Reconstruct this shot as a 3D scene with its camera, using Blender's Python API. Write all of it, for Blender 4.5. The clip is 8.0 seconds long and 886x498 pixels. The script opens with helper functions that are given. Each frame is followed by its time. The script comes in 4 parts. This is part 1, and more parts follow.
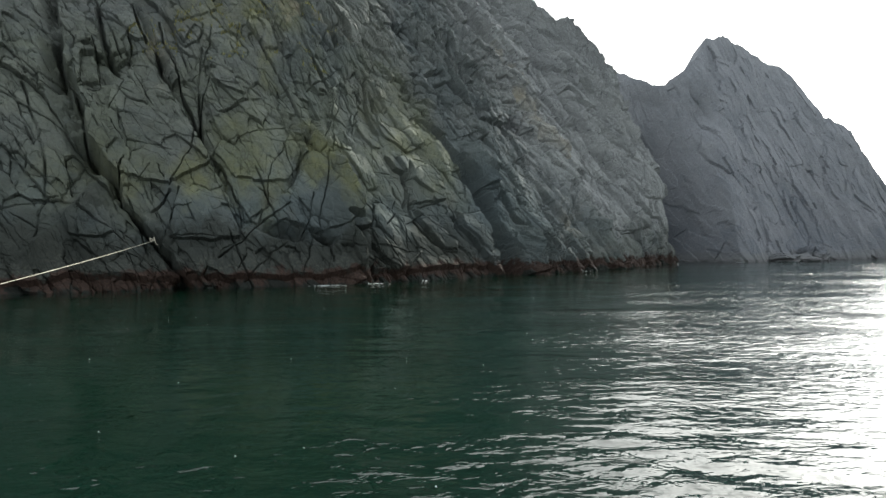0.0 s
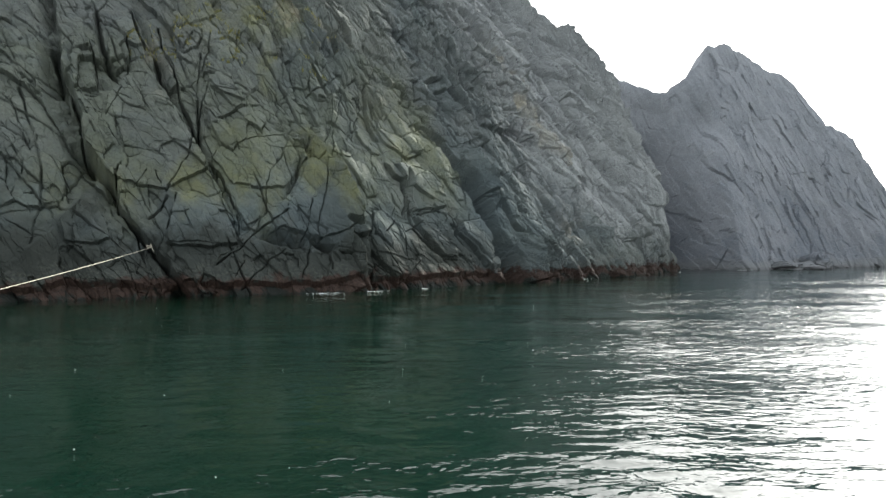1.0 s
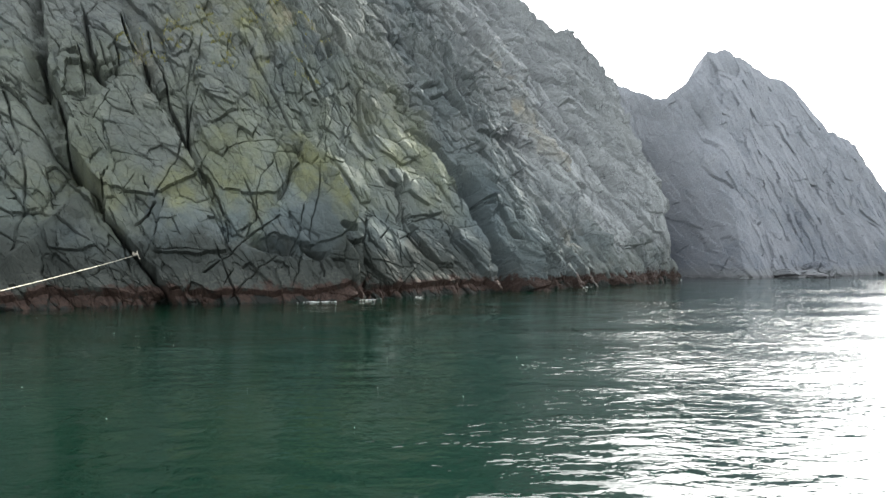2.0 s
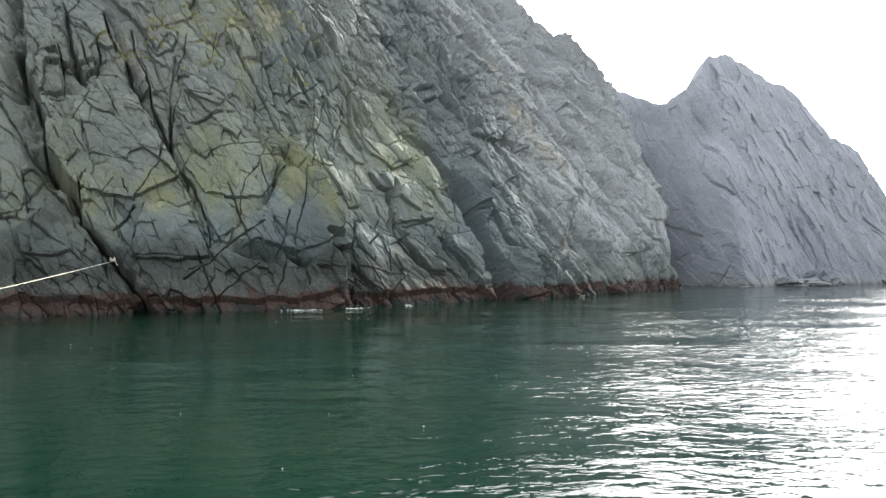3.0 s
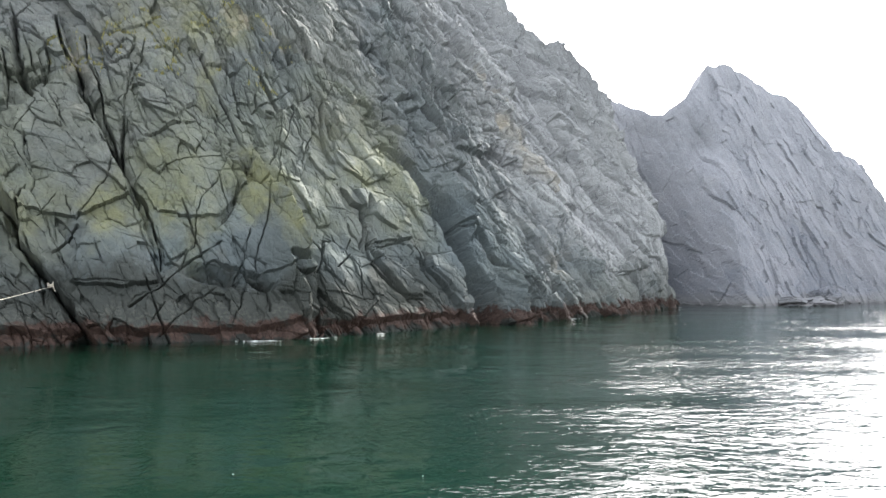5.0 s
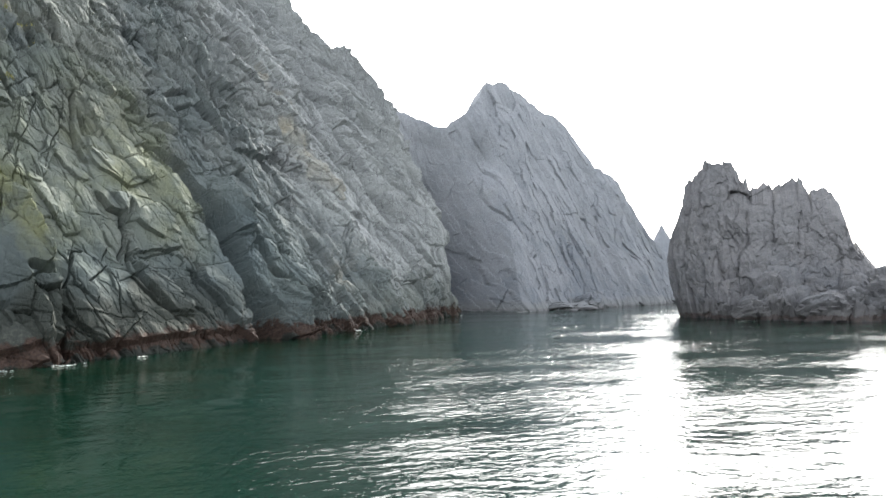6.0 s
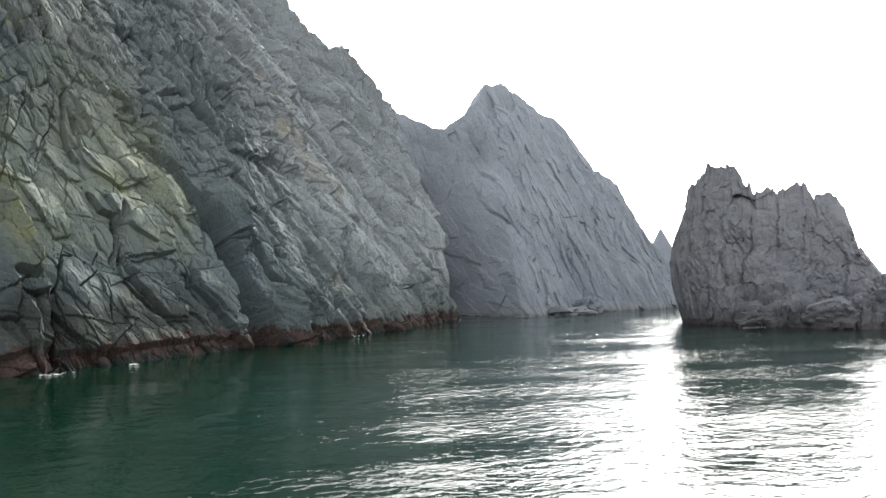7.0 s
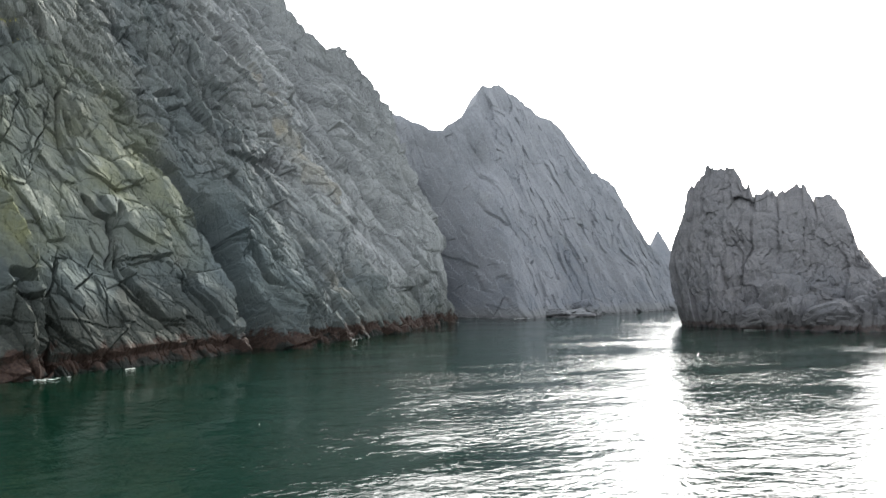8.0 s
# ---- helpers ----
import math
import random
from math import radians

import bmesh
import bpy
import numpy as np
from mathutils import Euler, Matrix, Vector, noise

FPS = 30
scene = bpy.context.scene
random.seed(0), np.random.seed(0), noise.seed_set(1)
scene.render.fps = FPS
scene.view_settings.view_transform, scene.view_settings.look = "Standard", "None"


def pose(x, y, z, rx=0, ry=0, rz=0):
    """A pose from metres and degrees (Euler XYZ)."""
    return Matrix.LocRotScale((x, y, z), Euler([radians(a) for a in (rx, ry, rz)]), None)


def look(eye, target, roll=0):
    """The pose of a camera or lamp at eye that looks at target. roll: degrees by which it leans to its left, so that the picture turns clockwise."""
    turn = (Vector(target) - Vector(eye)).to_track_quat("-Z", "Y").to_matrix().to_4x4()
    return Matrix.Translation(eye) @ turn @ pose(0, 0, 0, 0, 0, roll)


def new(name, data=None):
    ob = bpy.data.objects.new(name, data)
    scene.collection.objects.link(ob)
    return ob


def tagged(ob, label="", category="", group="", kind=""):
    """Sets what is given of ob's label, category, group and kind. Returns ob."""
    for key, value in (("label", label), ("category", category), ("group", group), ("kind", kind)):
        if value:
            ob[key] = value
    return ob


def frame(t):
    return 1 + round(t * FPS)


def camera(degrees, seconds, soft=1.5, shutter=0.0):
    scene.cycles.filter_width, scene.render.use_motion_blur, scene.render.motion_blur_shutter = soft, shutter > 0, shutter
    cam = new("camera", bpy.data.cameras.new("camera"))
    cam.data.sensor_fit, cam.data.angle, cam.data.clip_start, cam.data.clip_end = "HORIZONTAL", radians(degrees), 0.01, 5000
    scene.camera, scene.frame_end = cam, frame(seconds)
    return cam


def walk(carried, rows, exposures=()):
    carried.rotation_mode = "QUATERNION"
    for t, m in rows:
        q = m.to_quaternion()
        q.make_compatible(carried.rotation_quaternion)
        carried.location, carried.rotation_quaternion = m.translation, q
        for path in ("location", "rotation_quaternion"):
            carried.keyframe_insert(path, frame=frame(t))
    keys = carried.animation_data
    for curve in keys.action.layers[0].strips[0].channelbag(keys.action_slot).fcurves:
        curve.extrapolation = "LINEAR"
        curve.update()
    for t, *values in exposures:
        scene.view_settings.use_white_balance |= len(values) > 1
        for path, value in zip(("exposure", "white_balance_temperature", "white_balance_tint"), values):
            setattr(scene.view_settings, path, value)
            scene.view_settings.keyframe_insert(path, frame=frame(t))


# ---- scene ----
cam = camera(63.8, 8.0)
# seconds, eye, heading to the right of +y, pitch, roll (degrees)
PATH = [
    (0.0, (0.271, 0.570, 2.004), -0.37, -0.11, -0.80),
    (0.5, (0.255, 0.706, 2.026), -0.37, 0.14, -0.80),
    (1.0, (0.325, 0.978, 2.005), -0.43, 0.49, -0.70),
    (1.5, (0.467, 1.428, 1.998), -0.49, 0.80, -0.70),
    (3.0, (1.195, 3.433, 2.008), -0.54, 1.66, -0.50),
    (3.5, (1.492, 4.250, 2.014), -0.57, 1.89, -0.40),
    (4.0, (1.809, 5.068, 2.080), -0.57, 2.18, -0.40),
    (5.1, (2.490, 6.840, 2.830), -0.50, 2.54, -0.40),
    (5.3, (2.605, 7.147, 2.955), 1.03, 2.61, -0.40),
    (5.4, (2.646, 7.306, 2.975), 3.30, 2.65, -0.45),
    (5.5, (2.687, 7.464, 2.995), 5.80, 2.69, -0.50),
    (5.7, (2.730, 7.778, 3.015), 11.50, 2.74, -0.82),
    (5.8, (2.752, 7.935, 3.026), 13.44, 2.76, -0.93),
    (5.9, (2.773, 8.092, 3.036), 15.25, 2.79, -1.03),
    (6.0, (2.795, 8.249, 3.046), 16.52, 2.81, -1.10),
    (6.5, (2.801, 8.820, 3.148), 16.94, 2.92, -1.10),
    (7.0, (2.767, 9.282, 3.255), 16.91, 2.95, -0.90),
    (7.5, (2.716, 9.583, 3.301), 16.91, 3.10, -0.90),
    (8.0, (2.636, 9.725, 3.330), 17.30, 3.07, -0.90),
]
EXPOSURES = [(0.0, 2.3, 6500, 5), (0.9, 2.65, 6500, 6), (1.7, 3.15, 6500, 7), (3.0, 3.45, 6500, 10), (4.0, 3.58, 6500, 10), (5.3, 3.6, 6500, 13), (6.0, 3.3, 6500, 9), (6.8, 3.05, 6500, 9), (8.0, 3.0, 6500, 9)]
walk(cam, [(t, pose(*eye, 90 + pitch, 0, -heading) @ pose(0, 0, 0, 0, 0, roll)) for t, eye, heading, pitch, roll in PATH], EXPOSURES)


# hazy back-lit daylight: the sun stands ahead and to the right, behind the sea stack
SUN_BEARING, SUN_HEIGHT = 35.0, 34.0
world = bpy.data.worlds.new("hazy_sky")
scene.world = world
world.use_nodes = True
wn, wl = world.node_tree.nodes, world.node_tree.links
sky = wn.new("ShaderNodeTexSky")
sky.sky_type, sky.sun_disc = "NISHITA", False
sky.sun_elevation, sky.sun_rotation = radians(SUN_HEIGHT), radians(SUN_BEARING)
sky.air_density, sky.dust_density, sky.ozone_density = 1.0, 3.0, 1.0
pale = wn.new("ShaderNodeHueSaturation")
pale.inputs["Saturation"].default_value = 0.22
wl.new(sky.outputs["Color"], pale.inputs["Color"])
# haze evens the sky out: the part round the sun stands less far above the rest
haze = wn.new("ShaderNodeGamma")
haze.inputs["Gamma"].default_value = 0.8
wl.new(pale.outputs["Color"], haze.inputs["Color"])
wl.new(haze.outputs["Color"], wn["Background"].inputs["Color"])
wn["Background"].inputs["Strength"].default_value = 0.10

sun_data = bpy.data.lights.new("sun", "SUN")
sun_data.energy, sun_data.angle, sun_data.color = 1.2, radians(6.0), (1.0, 0.95, 0.86)
sun = new("sun", sun_data)
b, e = radians(SUN_BEARING), radians(SUN_HEIGHT)
sun.matrix_world = look((400 * math.sin(b) * math.cos(e), 400 * math.cos(b) * math.cos(e), 400 * math.sin(e)), (0, 0, 0))


class Nodes:
    """A material with a Principled surface and short calls for its nodes."""

    def __init__(self, name, **values):
        self.m = bpy.data.materials.new(name)
        self.m.use_nodes = True
        self.t = self.m.node_tree
        self.p = self.t.nodes["Principled BSDF"]
        for key, value in values.items():
            self.p.inputs[key.replace("_", " ")].default_value = value

    def put(self, value, socket):
        if isinstance(value, (int, float, tuple)):
            if isinstance(value, tuple) and len(value) == 3 and socket.type == "RGBA":
                value = (*value, 1)
            socket.default_value = value
        else:
            self.t.links.new(value, socket)

    def place(self, scale=(1, 1, 1), turn=(0, 0, 0)):
        geo = self.t.nodes.new("ShaderNodeNewGeometry")
        n = self.t.nodes.new("ShaderNodeMapping")
        n.inputs["Scale"].default_value = scale
        n.inputs["Rotation"].default_value = [radians(a) for a in turn]
        self.t.links.new(geo.outputs["Position"], n.inputs["Vector"])
        return n.outputs["Vector"]

    def noise(self, at, scale, detail=4.0, rough=0.6, warp=0.0):
        n = self.t.nodes.new("ShaderNodeTexNoise")
        self.put(at, n.inputs["Vector"])
        n.inputs["Scale"].default_value, n.inputs["Detail"].default_value = scale, detail
        n.inputs["Roughness"].default_value, n.inputs["Distortion"].default_value = rough, warp
        return n.outputs["Fac"]

    def edges(self, at, scale, jitter=1.0):
        n = self.t.nodes.new("ShaderNodeTexVoronoi")
        n.feature = "DISTANCE_TO_EDGE"
        self.put(at, n.inputs["Vector"])
        n.inputs["Scale"].default_value, n.inputs["Randomness"].default_value = scale, jitter
        return n.outputs["Distance"]

    def ramp(self, value, low, high, a=0.0, b=1.0):
        n = self.t.nodes.new("ShaderNodeMapRange")
        n.interpolation_type = "SMOOTHSTEP"
        for key, v in zip(("Value", "From Min", "From Max", "To Min", "To Max"), (value, low, high, a, b)):
            self.put(v, n.inputs[key])
        return n.outputs["Result"]

    def math(self, kind, a, b=0.0):
        n = self.t.nodes.new("ShaderNodeMath")
        n.operation = kind
        self.put(a, n.inputs[0]), self.put(b, n.inputs[1])
        return n.outputs[0]

    def mix(self, fac, a, b, kind="MIX"):
        n = self.t.nodes.new("ShaderNodeMix")
        n.data_type, n.blend_type = "RGBA", kind
        self.put(fac, n.inputs[0]), self.put(a, n.inputs[6]), self.put(b, n.inputs[7])
        return n.outputs[2]

    def height(self):
        n = self.t.nodes.new("ShaderNodeSeparateXYZ")
        geo = self.t.nodes.new("ShaderNodeNewGeometry")
        self.t.links.new(geo.outputs["Position"], n.inputs[0])
        return n.outputs["Z"]

    def mark(self, name):
        n = self.t.nodes.new("ShaderNodeAttribute")
        n.attribute_name = name
        return n.outputs["Fac"]

    def chance(self):
        return self.t.nodes.new("ShaderNodeObjectInfo").outputs["Random"]

    def bump(self, value, distance, strength=1.0, under=None):
        n = self.t.nodes.new("ShaderNodeBump")
        self.put(value, n.inputs["Height"])
        n.inputs["Distance"].default_value, n.inputs["Strength"].default_value = distance, strength
        if under is not None:
            self.t.links.new(under, n.inputs["Normal"])
        return n.outputs["Normal"]

    def done(self, colour=None, rough=None, normal=None):
        if colour is not None:
            self.put(colour, self.p.inputs["Base Color"])
        if rough is not None:
            self.put(rough, self.p.inputs["Roughness"])
        if normal is not None:
            self.put(normal, self.p.inputs["Normal"])
        return self.m


def rock(name, grey, cool, warm, lichen, lichen_amount, light, grain=1.0, tide=1.0, relief=0.10, foot=(0.036, 0.041, 0.037), pale_from=13.0, weed_amount=0.95, seams=0.75):
    """Jointed volcanic rock: patchy greys, lichen, a dark wet foot with red-brown weed and a pale line of barnacles above it."""
    n = Nodes(name, Specular_IOR_Level=0.10)
    at = n.place()
    joints = n.place((1.0, 1.0, 0.55), (0, 24, 40))
    z = n.height()
    wide, mid, fine = n.noise(at, 0.16, 3), n.noise(at, 0.9, 5, 0.65), n.noise(at, 7.0, 6, 0.7)
    c = n.mix(n.ramp(wide, 0.38, 0.62), grey, cool)
    c = n.mix(n.ramp(mid, 0.45, 0.72), c, warm)
    c = n.mix(n.math("MULTIPLY", n.ramp(n.noise(at, 0.32, 6, 0.7, 0.6), 0.50, 0.68), n.ramp(z, 3.5, 7.0, 0.0, lichen_amount)), c, lichen)
    c = n.mix(n.math("MULTIPLY", n.ramp(z, 3.0 * tide, pale_from, 0.0, 0.8), n.ramp(mid, 0.2, 0.7, 0.5, 1.0)), c, light)
    c = n.mix(n.ramp(n.chance(), 0.0, 1.0, 0.0, 0.28), c, light)
    c = n.mix(n.math("MULTIPLY", n.mark("olive"), n.ramp(mid, 0.25, 0.6, 0.25, 0.7)), c, (0.142, 0.162, 0.115))
    c = n.mix(n.math("MULTIPLY", n.mark("slate"), 0.7), c, (0.118, 0.143, 0.147))
    # far end of the cliff paled to imitate haze
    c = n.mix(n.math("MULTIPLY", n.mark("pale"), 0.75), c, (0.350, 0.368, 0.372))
    c = n.mix(n.math("MULTIPLY", n.mark("lichen"), n.ramp(mid, 0.3, 0.6, 0.25, 0.75)), c, (0.186, 0.194, 0.094))
    c = n.mix(n.math("MULTIPLY", n.mark("tan"), n.ramp(mid, 0.3, 0.6, 0.4, 0.85)), c, (0.330, 0.301, 0.230))
    c = n.mix(n.ramp(n.mark("tone"), 0.15, 0.85, 0.55, 0.0), c, n.mix(1.0, c, (0.68, 0.68, 0.70), "MULTIPLY"))
    c = n.mix(n.ramp(fine, 0.3, 0.75, 0.0, 0.55), c, n.mix(1.0, c, (0.45, 0.45, 0.46), "MULTIPLY"))
    # patches of dark hairline seams
    seam = n.math("MULTIPLY", n.ramp(n.edges(joints, 1.5 * grain), 0.006, 0.022, 1.0, 0.0), n.ramp(n.noise(at, 1.1, 3, 0.6), 0.48, 0.60, 0.0, seams))
    c = n.mix(seam, c, n.mix(1.0, c, (0.28, 0.28, 0.30), "MULTIPLY"))
    c = n.mix(n.math("MULTIPLY", n.mark("drip"), 0.7), c, (0.62, 0.62, 0.58))
    # tide marks: pale barnacles, red-brown weed, black wet foot
    edge = n.math("ADD", z, n.ramp(n.noise(at, 0.8, 5, 0.7), 0.2, 0.8, -0.6 * tide, 0.6 * tide))
    splash = n.math("ADD", z, n.ramp(n.noise(at, 0.35, 5, 0.7), 0.2, 0.8, -1.3 * tide, 1.3 * tide))
    c = n.mix(n.math("MULTIPLY", n.mark("blue"), n.ramp(mid, 0.25, 0.6, 0.3, 0.8)), c, (0.084, 0.106, 0.114))
    # the dark foot, thinned beyond the prow partly to imitate haze
    c = n.mix(n.math("MULTIPLY", n.ramp(splash, 2.4 * tide, 4.2 * tide, 0.92, 0.0), n.ramp(n.mark("foot_fade"), 0.0, 1.0, 1.0, 0.18)), c, foot)
    # stretches of the face darkened with the colour of the foot
    c = n.mix(n.math("MULTIPLY", n.mark("darkening"), 0.75), c, foot)
    c = n.mix(n.math("MULTIPLY", n.ramp(edge, 0.8 * tide, 1.1 * tide), n.math("MULTIPLY", n.ramp(edge, 1.3 * tide, 2.2 * tide, 0.35, 0.0), n.ramp(fine, 0.45, 0.65))), c, (0.13, 0.13, 0.11))
    weed = n.mix(n.ramp(fine, 0.35, 0.7), (0.030, 0.020, 0.017), (0.066, 0.043, 0.034))
    c = n.mix(n.ramp(edge, 0.75 * tide, 1.1 * tide, weed_amount, 0.0), c, weed)
    c = n.mix(n.ramp(edge, 0.05 * tide, 0.25 * tide, 1.0, 0.0), c, tuple(0.5 * k for k in foot))
    wet = n.ramp(edge, 0.5 * tide, 1.1 * tide, 0.58, 0.88)
    crack = n.ramp(n.edges(joints, 0.95 * grain), 0.0, 0.06)
    crack_fine = n.ramp(n.edges(joints, 2.8 * grain), 0.0, 0.07)
    h = n.math("ADD", n.math("MULTIPLY", crack, 0.16), n.math("MULTIPLY", crack_fine, 0.10))
    h = n.math("ADD", h, n.math("MULTIPLY", fine, 0.45))
    h = n.math("ADD", h, n.math("MULTIPLY", n.noise(at, 2.2, 5, 0.65), 0.7))
    h = n.math("ADD", h, n.math("MULTIPLY", n.noise(n.place((1, 1, 0.35), (0, 24, 40)), 5.0, 4, 0.7), 0.4))
    return n.done(c, wet, n.bump(h, relief))


ROCK_NEAR = rock("jointed_rock", (0.117, 0.140, 0.126), (0.110, 0.140, 0.146), (0.146, 0.159, 0.145), (0.139, 0.151, 0.088), 0.22, (0.202, 0.213, 0.207))
# haze is put into these colours: paler and bluer rock, more so higher up
ROCK_FAR = rock("hazed_far_rock", (0.258, 0.274, 0.296), (0.190, 0.211, 0.238), (0.238, 0.251, 0.266), (0.285, 0.299, 0.285), 0.4, (0.351, 0.370, 0.394), 0.7, 0.30, 0.05, (0.171, 0.180, 0.190), 22.0, 0.3, seams=0.15)
# the stack's dark rock, lightened in colour to stand in for haze
ROCK_STACK = rock("hazed_stack_rock", (0.187, 0.188, 0.197), (0.172, 0.181, 0.195), (0.214, 0.211, 0.209), (0.191, 0.191, 0.172), 0.3, (0.227, 0.227, 0.232), 0.8, 0.4, 0.09, (0.091, 0.091, 0.095), 6.0, 0.6, seams=0.15)


def water_material():
    n = Nodes("green_sea", IOR=1.333, Roughness=0.04)
    at = n.place()
    ripple = n.noise(n.place((0.68, 1.0, 1.0), (0, 0, -8)), 4.4, 3, 0.5, 0.35)
    small = n.noise(n.place((0.65, 1.0, 1.0), (0, 0, 12)), 8.5, 2, 0.4, 0.2)
    chop = n.noise(n.place((0.45, 1.0, 1.0), (0, 0, 14)), 1.25, 2, 0.45, 0.3)
    # the cliff keeps the wind off the water beside it
    split = n.t.nodes.new("ShaderNodeSeparateXYZ")
    n.put(at, split.inputs[0])
    drift = n.ramp(n.noise(at, 0.12, 4, 0.6), 0.25, 0.75, -3.5, 3.5)
    open_sea = n.math("ADD", n.math("SUBTRACT", split.outputs["X"], n.math("MULTIPLY", split.outputs["Y"], 0.22)), drift)
    wind = n.ramp(open_sea, -6.0, 2.0, 0.5, 1.1)
    gust = n.math("MULTIPLY", wind, n.ramp(n.noise(n.place((0.45, 1, 1), (0, 0, -12)), 0.22, 4, 0.6), 0.36, 0.62, 0.40, 1.30))
    h = n.math("ADD", n.math("MULTIPLY", ripple, 0.033), n.math("MULTIPLY", small, 0.008))
    h = n.math("ADD", h, n.math("MULTIPLY", chop, 0.018))
    h = n.math("MULTIPLY", h, gust)
    c = n.mix(n.ramp(n.noise(at, 0.09, 3), 0.3, 0.7), (0.0006, 0.0086, 0.0050), (0.0009, 0.0112, 0.0066))
    return n.done(c, 0.015, n.bump(h, 1.0))


SEA = water_material()


def plain(name, a, b2, scale, rough_value, depth=0.0):
    """Two close tones in fine patches, with slight relief."""
    n = Nodes(name)
    k = n.noise(n.place(), scale, 5, 0.65)
    return n.done(n.mix(n.ramp(k, 0.3, 0.7), a, b2), rough_value, n.bump(k, depth) if depth else None)


ROPE = plain("pale_rope", (0.50, 0.47, 0.39), (0.38, 0.35, 0.28), 60, 0.85)
FOAM_GLINT = plain("foam_and_glints", (0.66, 0.69, 0.67), (0.40, 0.45, 0.43), 12, 0.7)
GRASS = plain("dry_grass", (0.16, 0.17, 0.045), (0.26, 0.24, 0.09), 4, 0.8)


# ---- shapes of broken rock, in numpy ----
def chaos(ix, iy, seed):
    """A repeatable number from 0 to 1 for each pair of whole numbers."""
    h = (ix.astype(np.int64) * 374761393 + iy.astype(np.int64) * 668265263 + seed * 2147483647 + 1013904223) & 0xFFFFFFFF
    h = ((h ^ (h >> 13)) * 1274126177) & 0xFFFFFFFF
    h = ((h ^ (h >> 16)) * 2246822519) & 0xFFFFFFFF
    return ((h ^ (h >> 15)) & 0xFFFFFF) / float(0xFFFFFF)


def soft(x, y, seed):
    ix, iy = np.floor(x), np.floor(y)
    fx, fy = x - ix, y - iy
    fx, fy = fx * fx * (3 - 2 * fx), fy * fy * (3 - 2 * fy)
    a, b2 = chaos(ix, iy, seed), chaos(ix + 1, iy, seed)
    c, d = chaos(ix, iy + 1, seed), chaos(ix + 1, iy + 1, seed)
    return (a + (b2 - a) * fx) * (1 - fy) + (c + (d - c) * fx) * fy - 0.5


def rough(x, y, seed, octaves=4):
    total, amp = 0.0, 1.0
    for k in range(octaves):
        total = total + amp * soft(x * 2 ** k, y * 2 ** k, seed + 17 * k)
        amp *= 0.5
    return total


def cells(x, y, seed, jitter=0.85):
    """The nearest of scattered seeds: (distance to the border, way from the seed, numbers of the cell)."""
    ix, iy = np.floor(x), np.floor(y)
    f1, f2 = np.full(x.shape, 9.0), np.full(x.shape, 9.0)
    dx, dy, cx, cy = (np.zeros(x.shape) for _ in range(4))
    for i in (-1, 0, 1):
        for j in (-1, 0, 1):
            gx, gy = ix + i, iy + j
            px = x - gx - 0.5 - (chaos(gx, gy, seed) - 0.5) * jitter
            py = y - gy - 0.5 - (chaos(gx, gy, seed + 1) - 0.5) * jitter
            d = np.sqrt(px * px + py * py)
            near = d < f1
            f2 = np.where(near, f1, np.minimum(f2, d))
            f1 = np.where(near, d, f1)
            dx, dy = np.where(near, px, dx), np.where(near, py, dy)
            cx, cy = np.where(near, gx, cx), np.where(near, gy, cy)
    return f2 - f1, dx, dy, cx, cy


def slabs(s, v, lean, wide, high, seed, offset, tilt, groove, gap):
    """Relief of one set of joints: each slab stands proud by its own amount, leans its own way, and has a groove round it."""
    a = radians(lean)
    p, q = s * math.cos(a) + v * math.sin(a), -s * math.sin(a) + v * math.cos(a)
    border, dx, dy, cx, cy = cells(p / wide, q / high, seed)
    out = offset * 2 * (chaos(cx, cy, seed + 5) - 0.5)
    out = out + tilt * wide * (2 * (chaos(cx, cy, seed + 6) - 0.35) * dx + 1.2 * (chaos(cx, cy, seed + 7) - 0.5) * dy)
    return out - groove * np.exp(-((border * wide / gap) ** 2)), cx * 1000 + cy


def crags(s, v, lean, wide, high, seed, offset, slope, chamfer, drop):
    """Relief of angular blocks: each is cut by three planes of its own, and its edges are broken off unevenly."""
    a = radians(lean)
    p, q = s * math.cos(a) + v * math.sin(a), -s * math.sin(a) + v * math.cos(a)
    border, dx, dy, cx, cy = cells(p / wide, q / high, seed)
    out = np.full(p.shape, 0.10 * wide * slope / 0.3)
    for k in range(3):
        turn = 6.28 * (k / 3 + 0.3 * chaos(cx, cy, seed + 20 + k))
        steep = slope * (0.25 + 1.1 * chaos(cx, cy, seed + 30 + k))
        out = np.minimum(out, steep * (wide * dx * np.cos(turn) + 0.6 * high * dy * np.sin(turn)) + 0.22 * wide * slope * chaos(cx, cy, seed + 40 + k))
    worn = np.clip(0.6 + 1.6 * soft(p / wide * 2.3, q / high * 2.3, seed + 50), 0.12, 1.4)
    edge = np.clip(1 - border * wide / (chamfer * worn), 0, 1)
    return out + offset * 2 * (chaos(cx, cy, seed + 5) - 0.5) - drop * worn * edge, cx * 1000 + cy


def line_cells(x, seed, row=0, uneven=0.75):
    """Uneven strips along one way: number of the strip, distance to its edge and from its middle."""
    row = row + 0 * x
    i = np.floor(x)
    cut = lambda k: k + (chaos(k, row, seed) - 0.5) * uneven
    i = np.where(x < cut(i), i - 1, i)
    i = np.where(x >= cut(i + 1), i + 1, i)
    a, b2 = cut(i), cut(i + 1)
    return i, np.minimum(x - a, b2 - x), x - 0.5 * (a + b2)


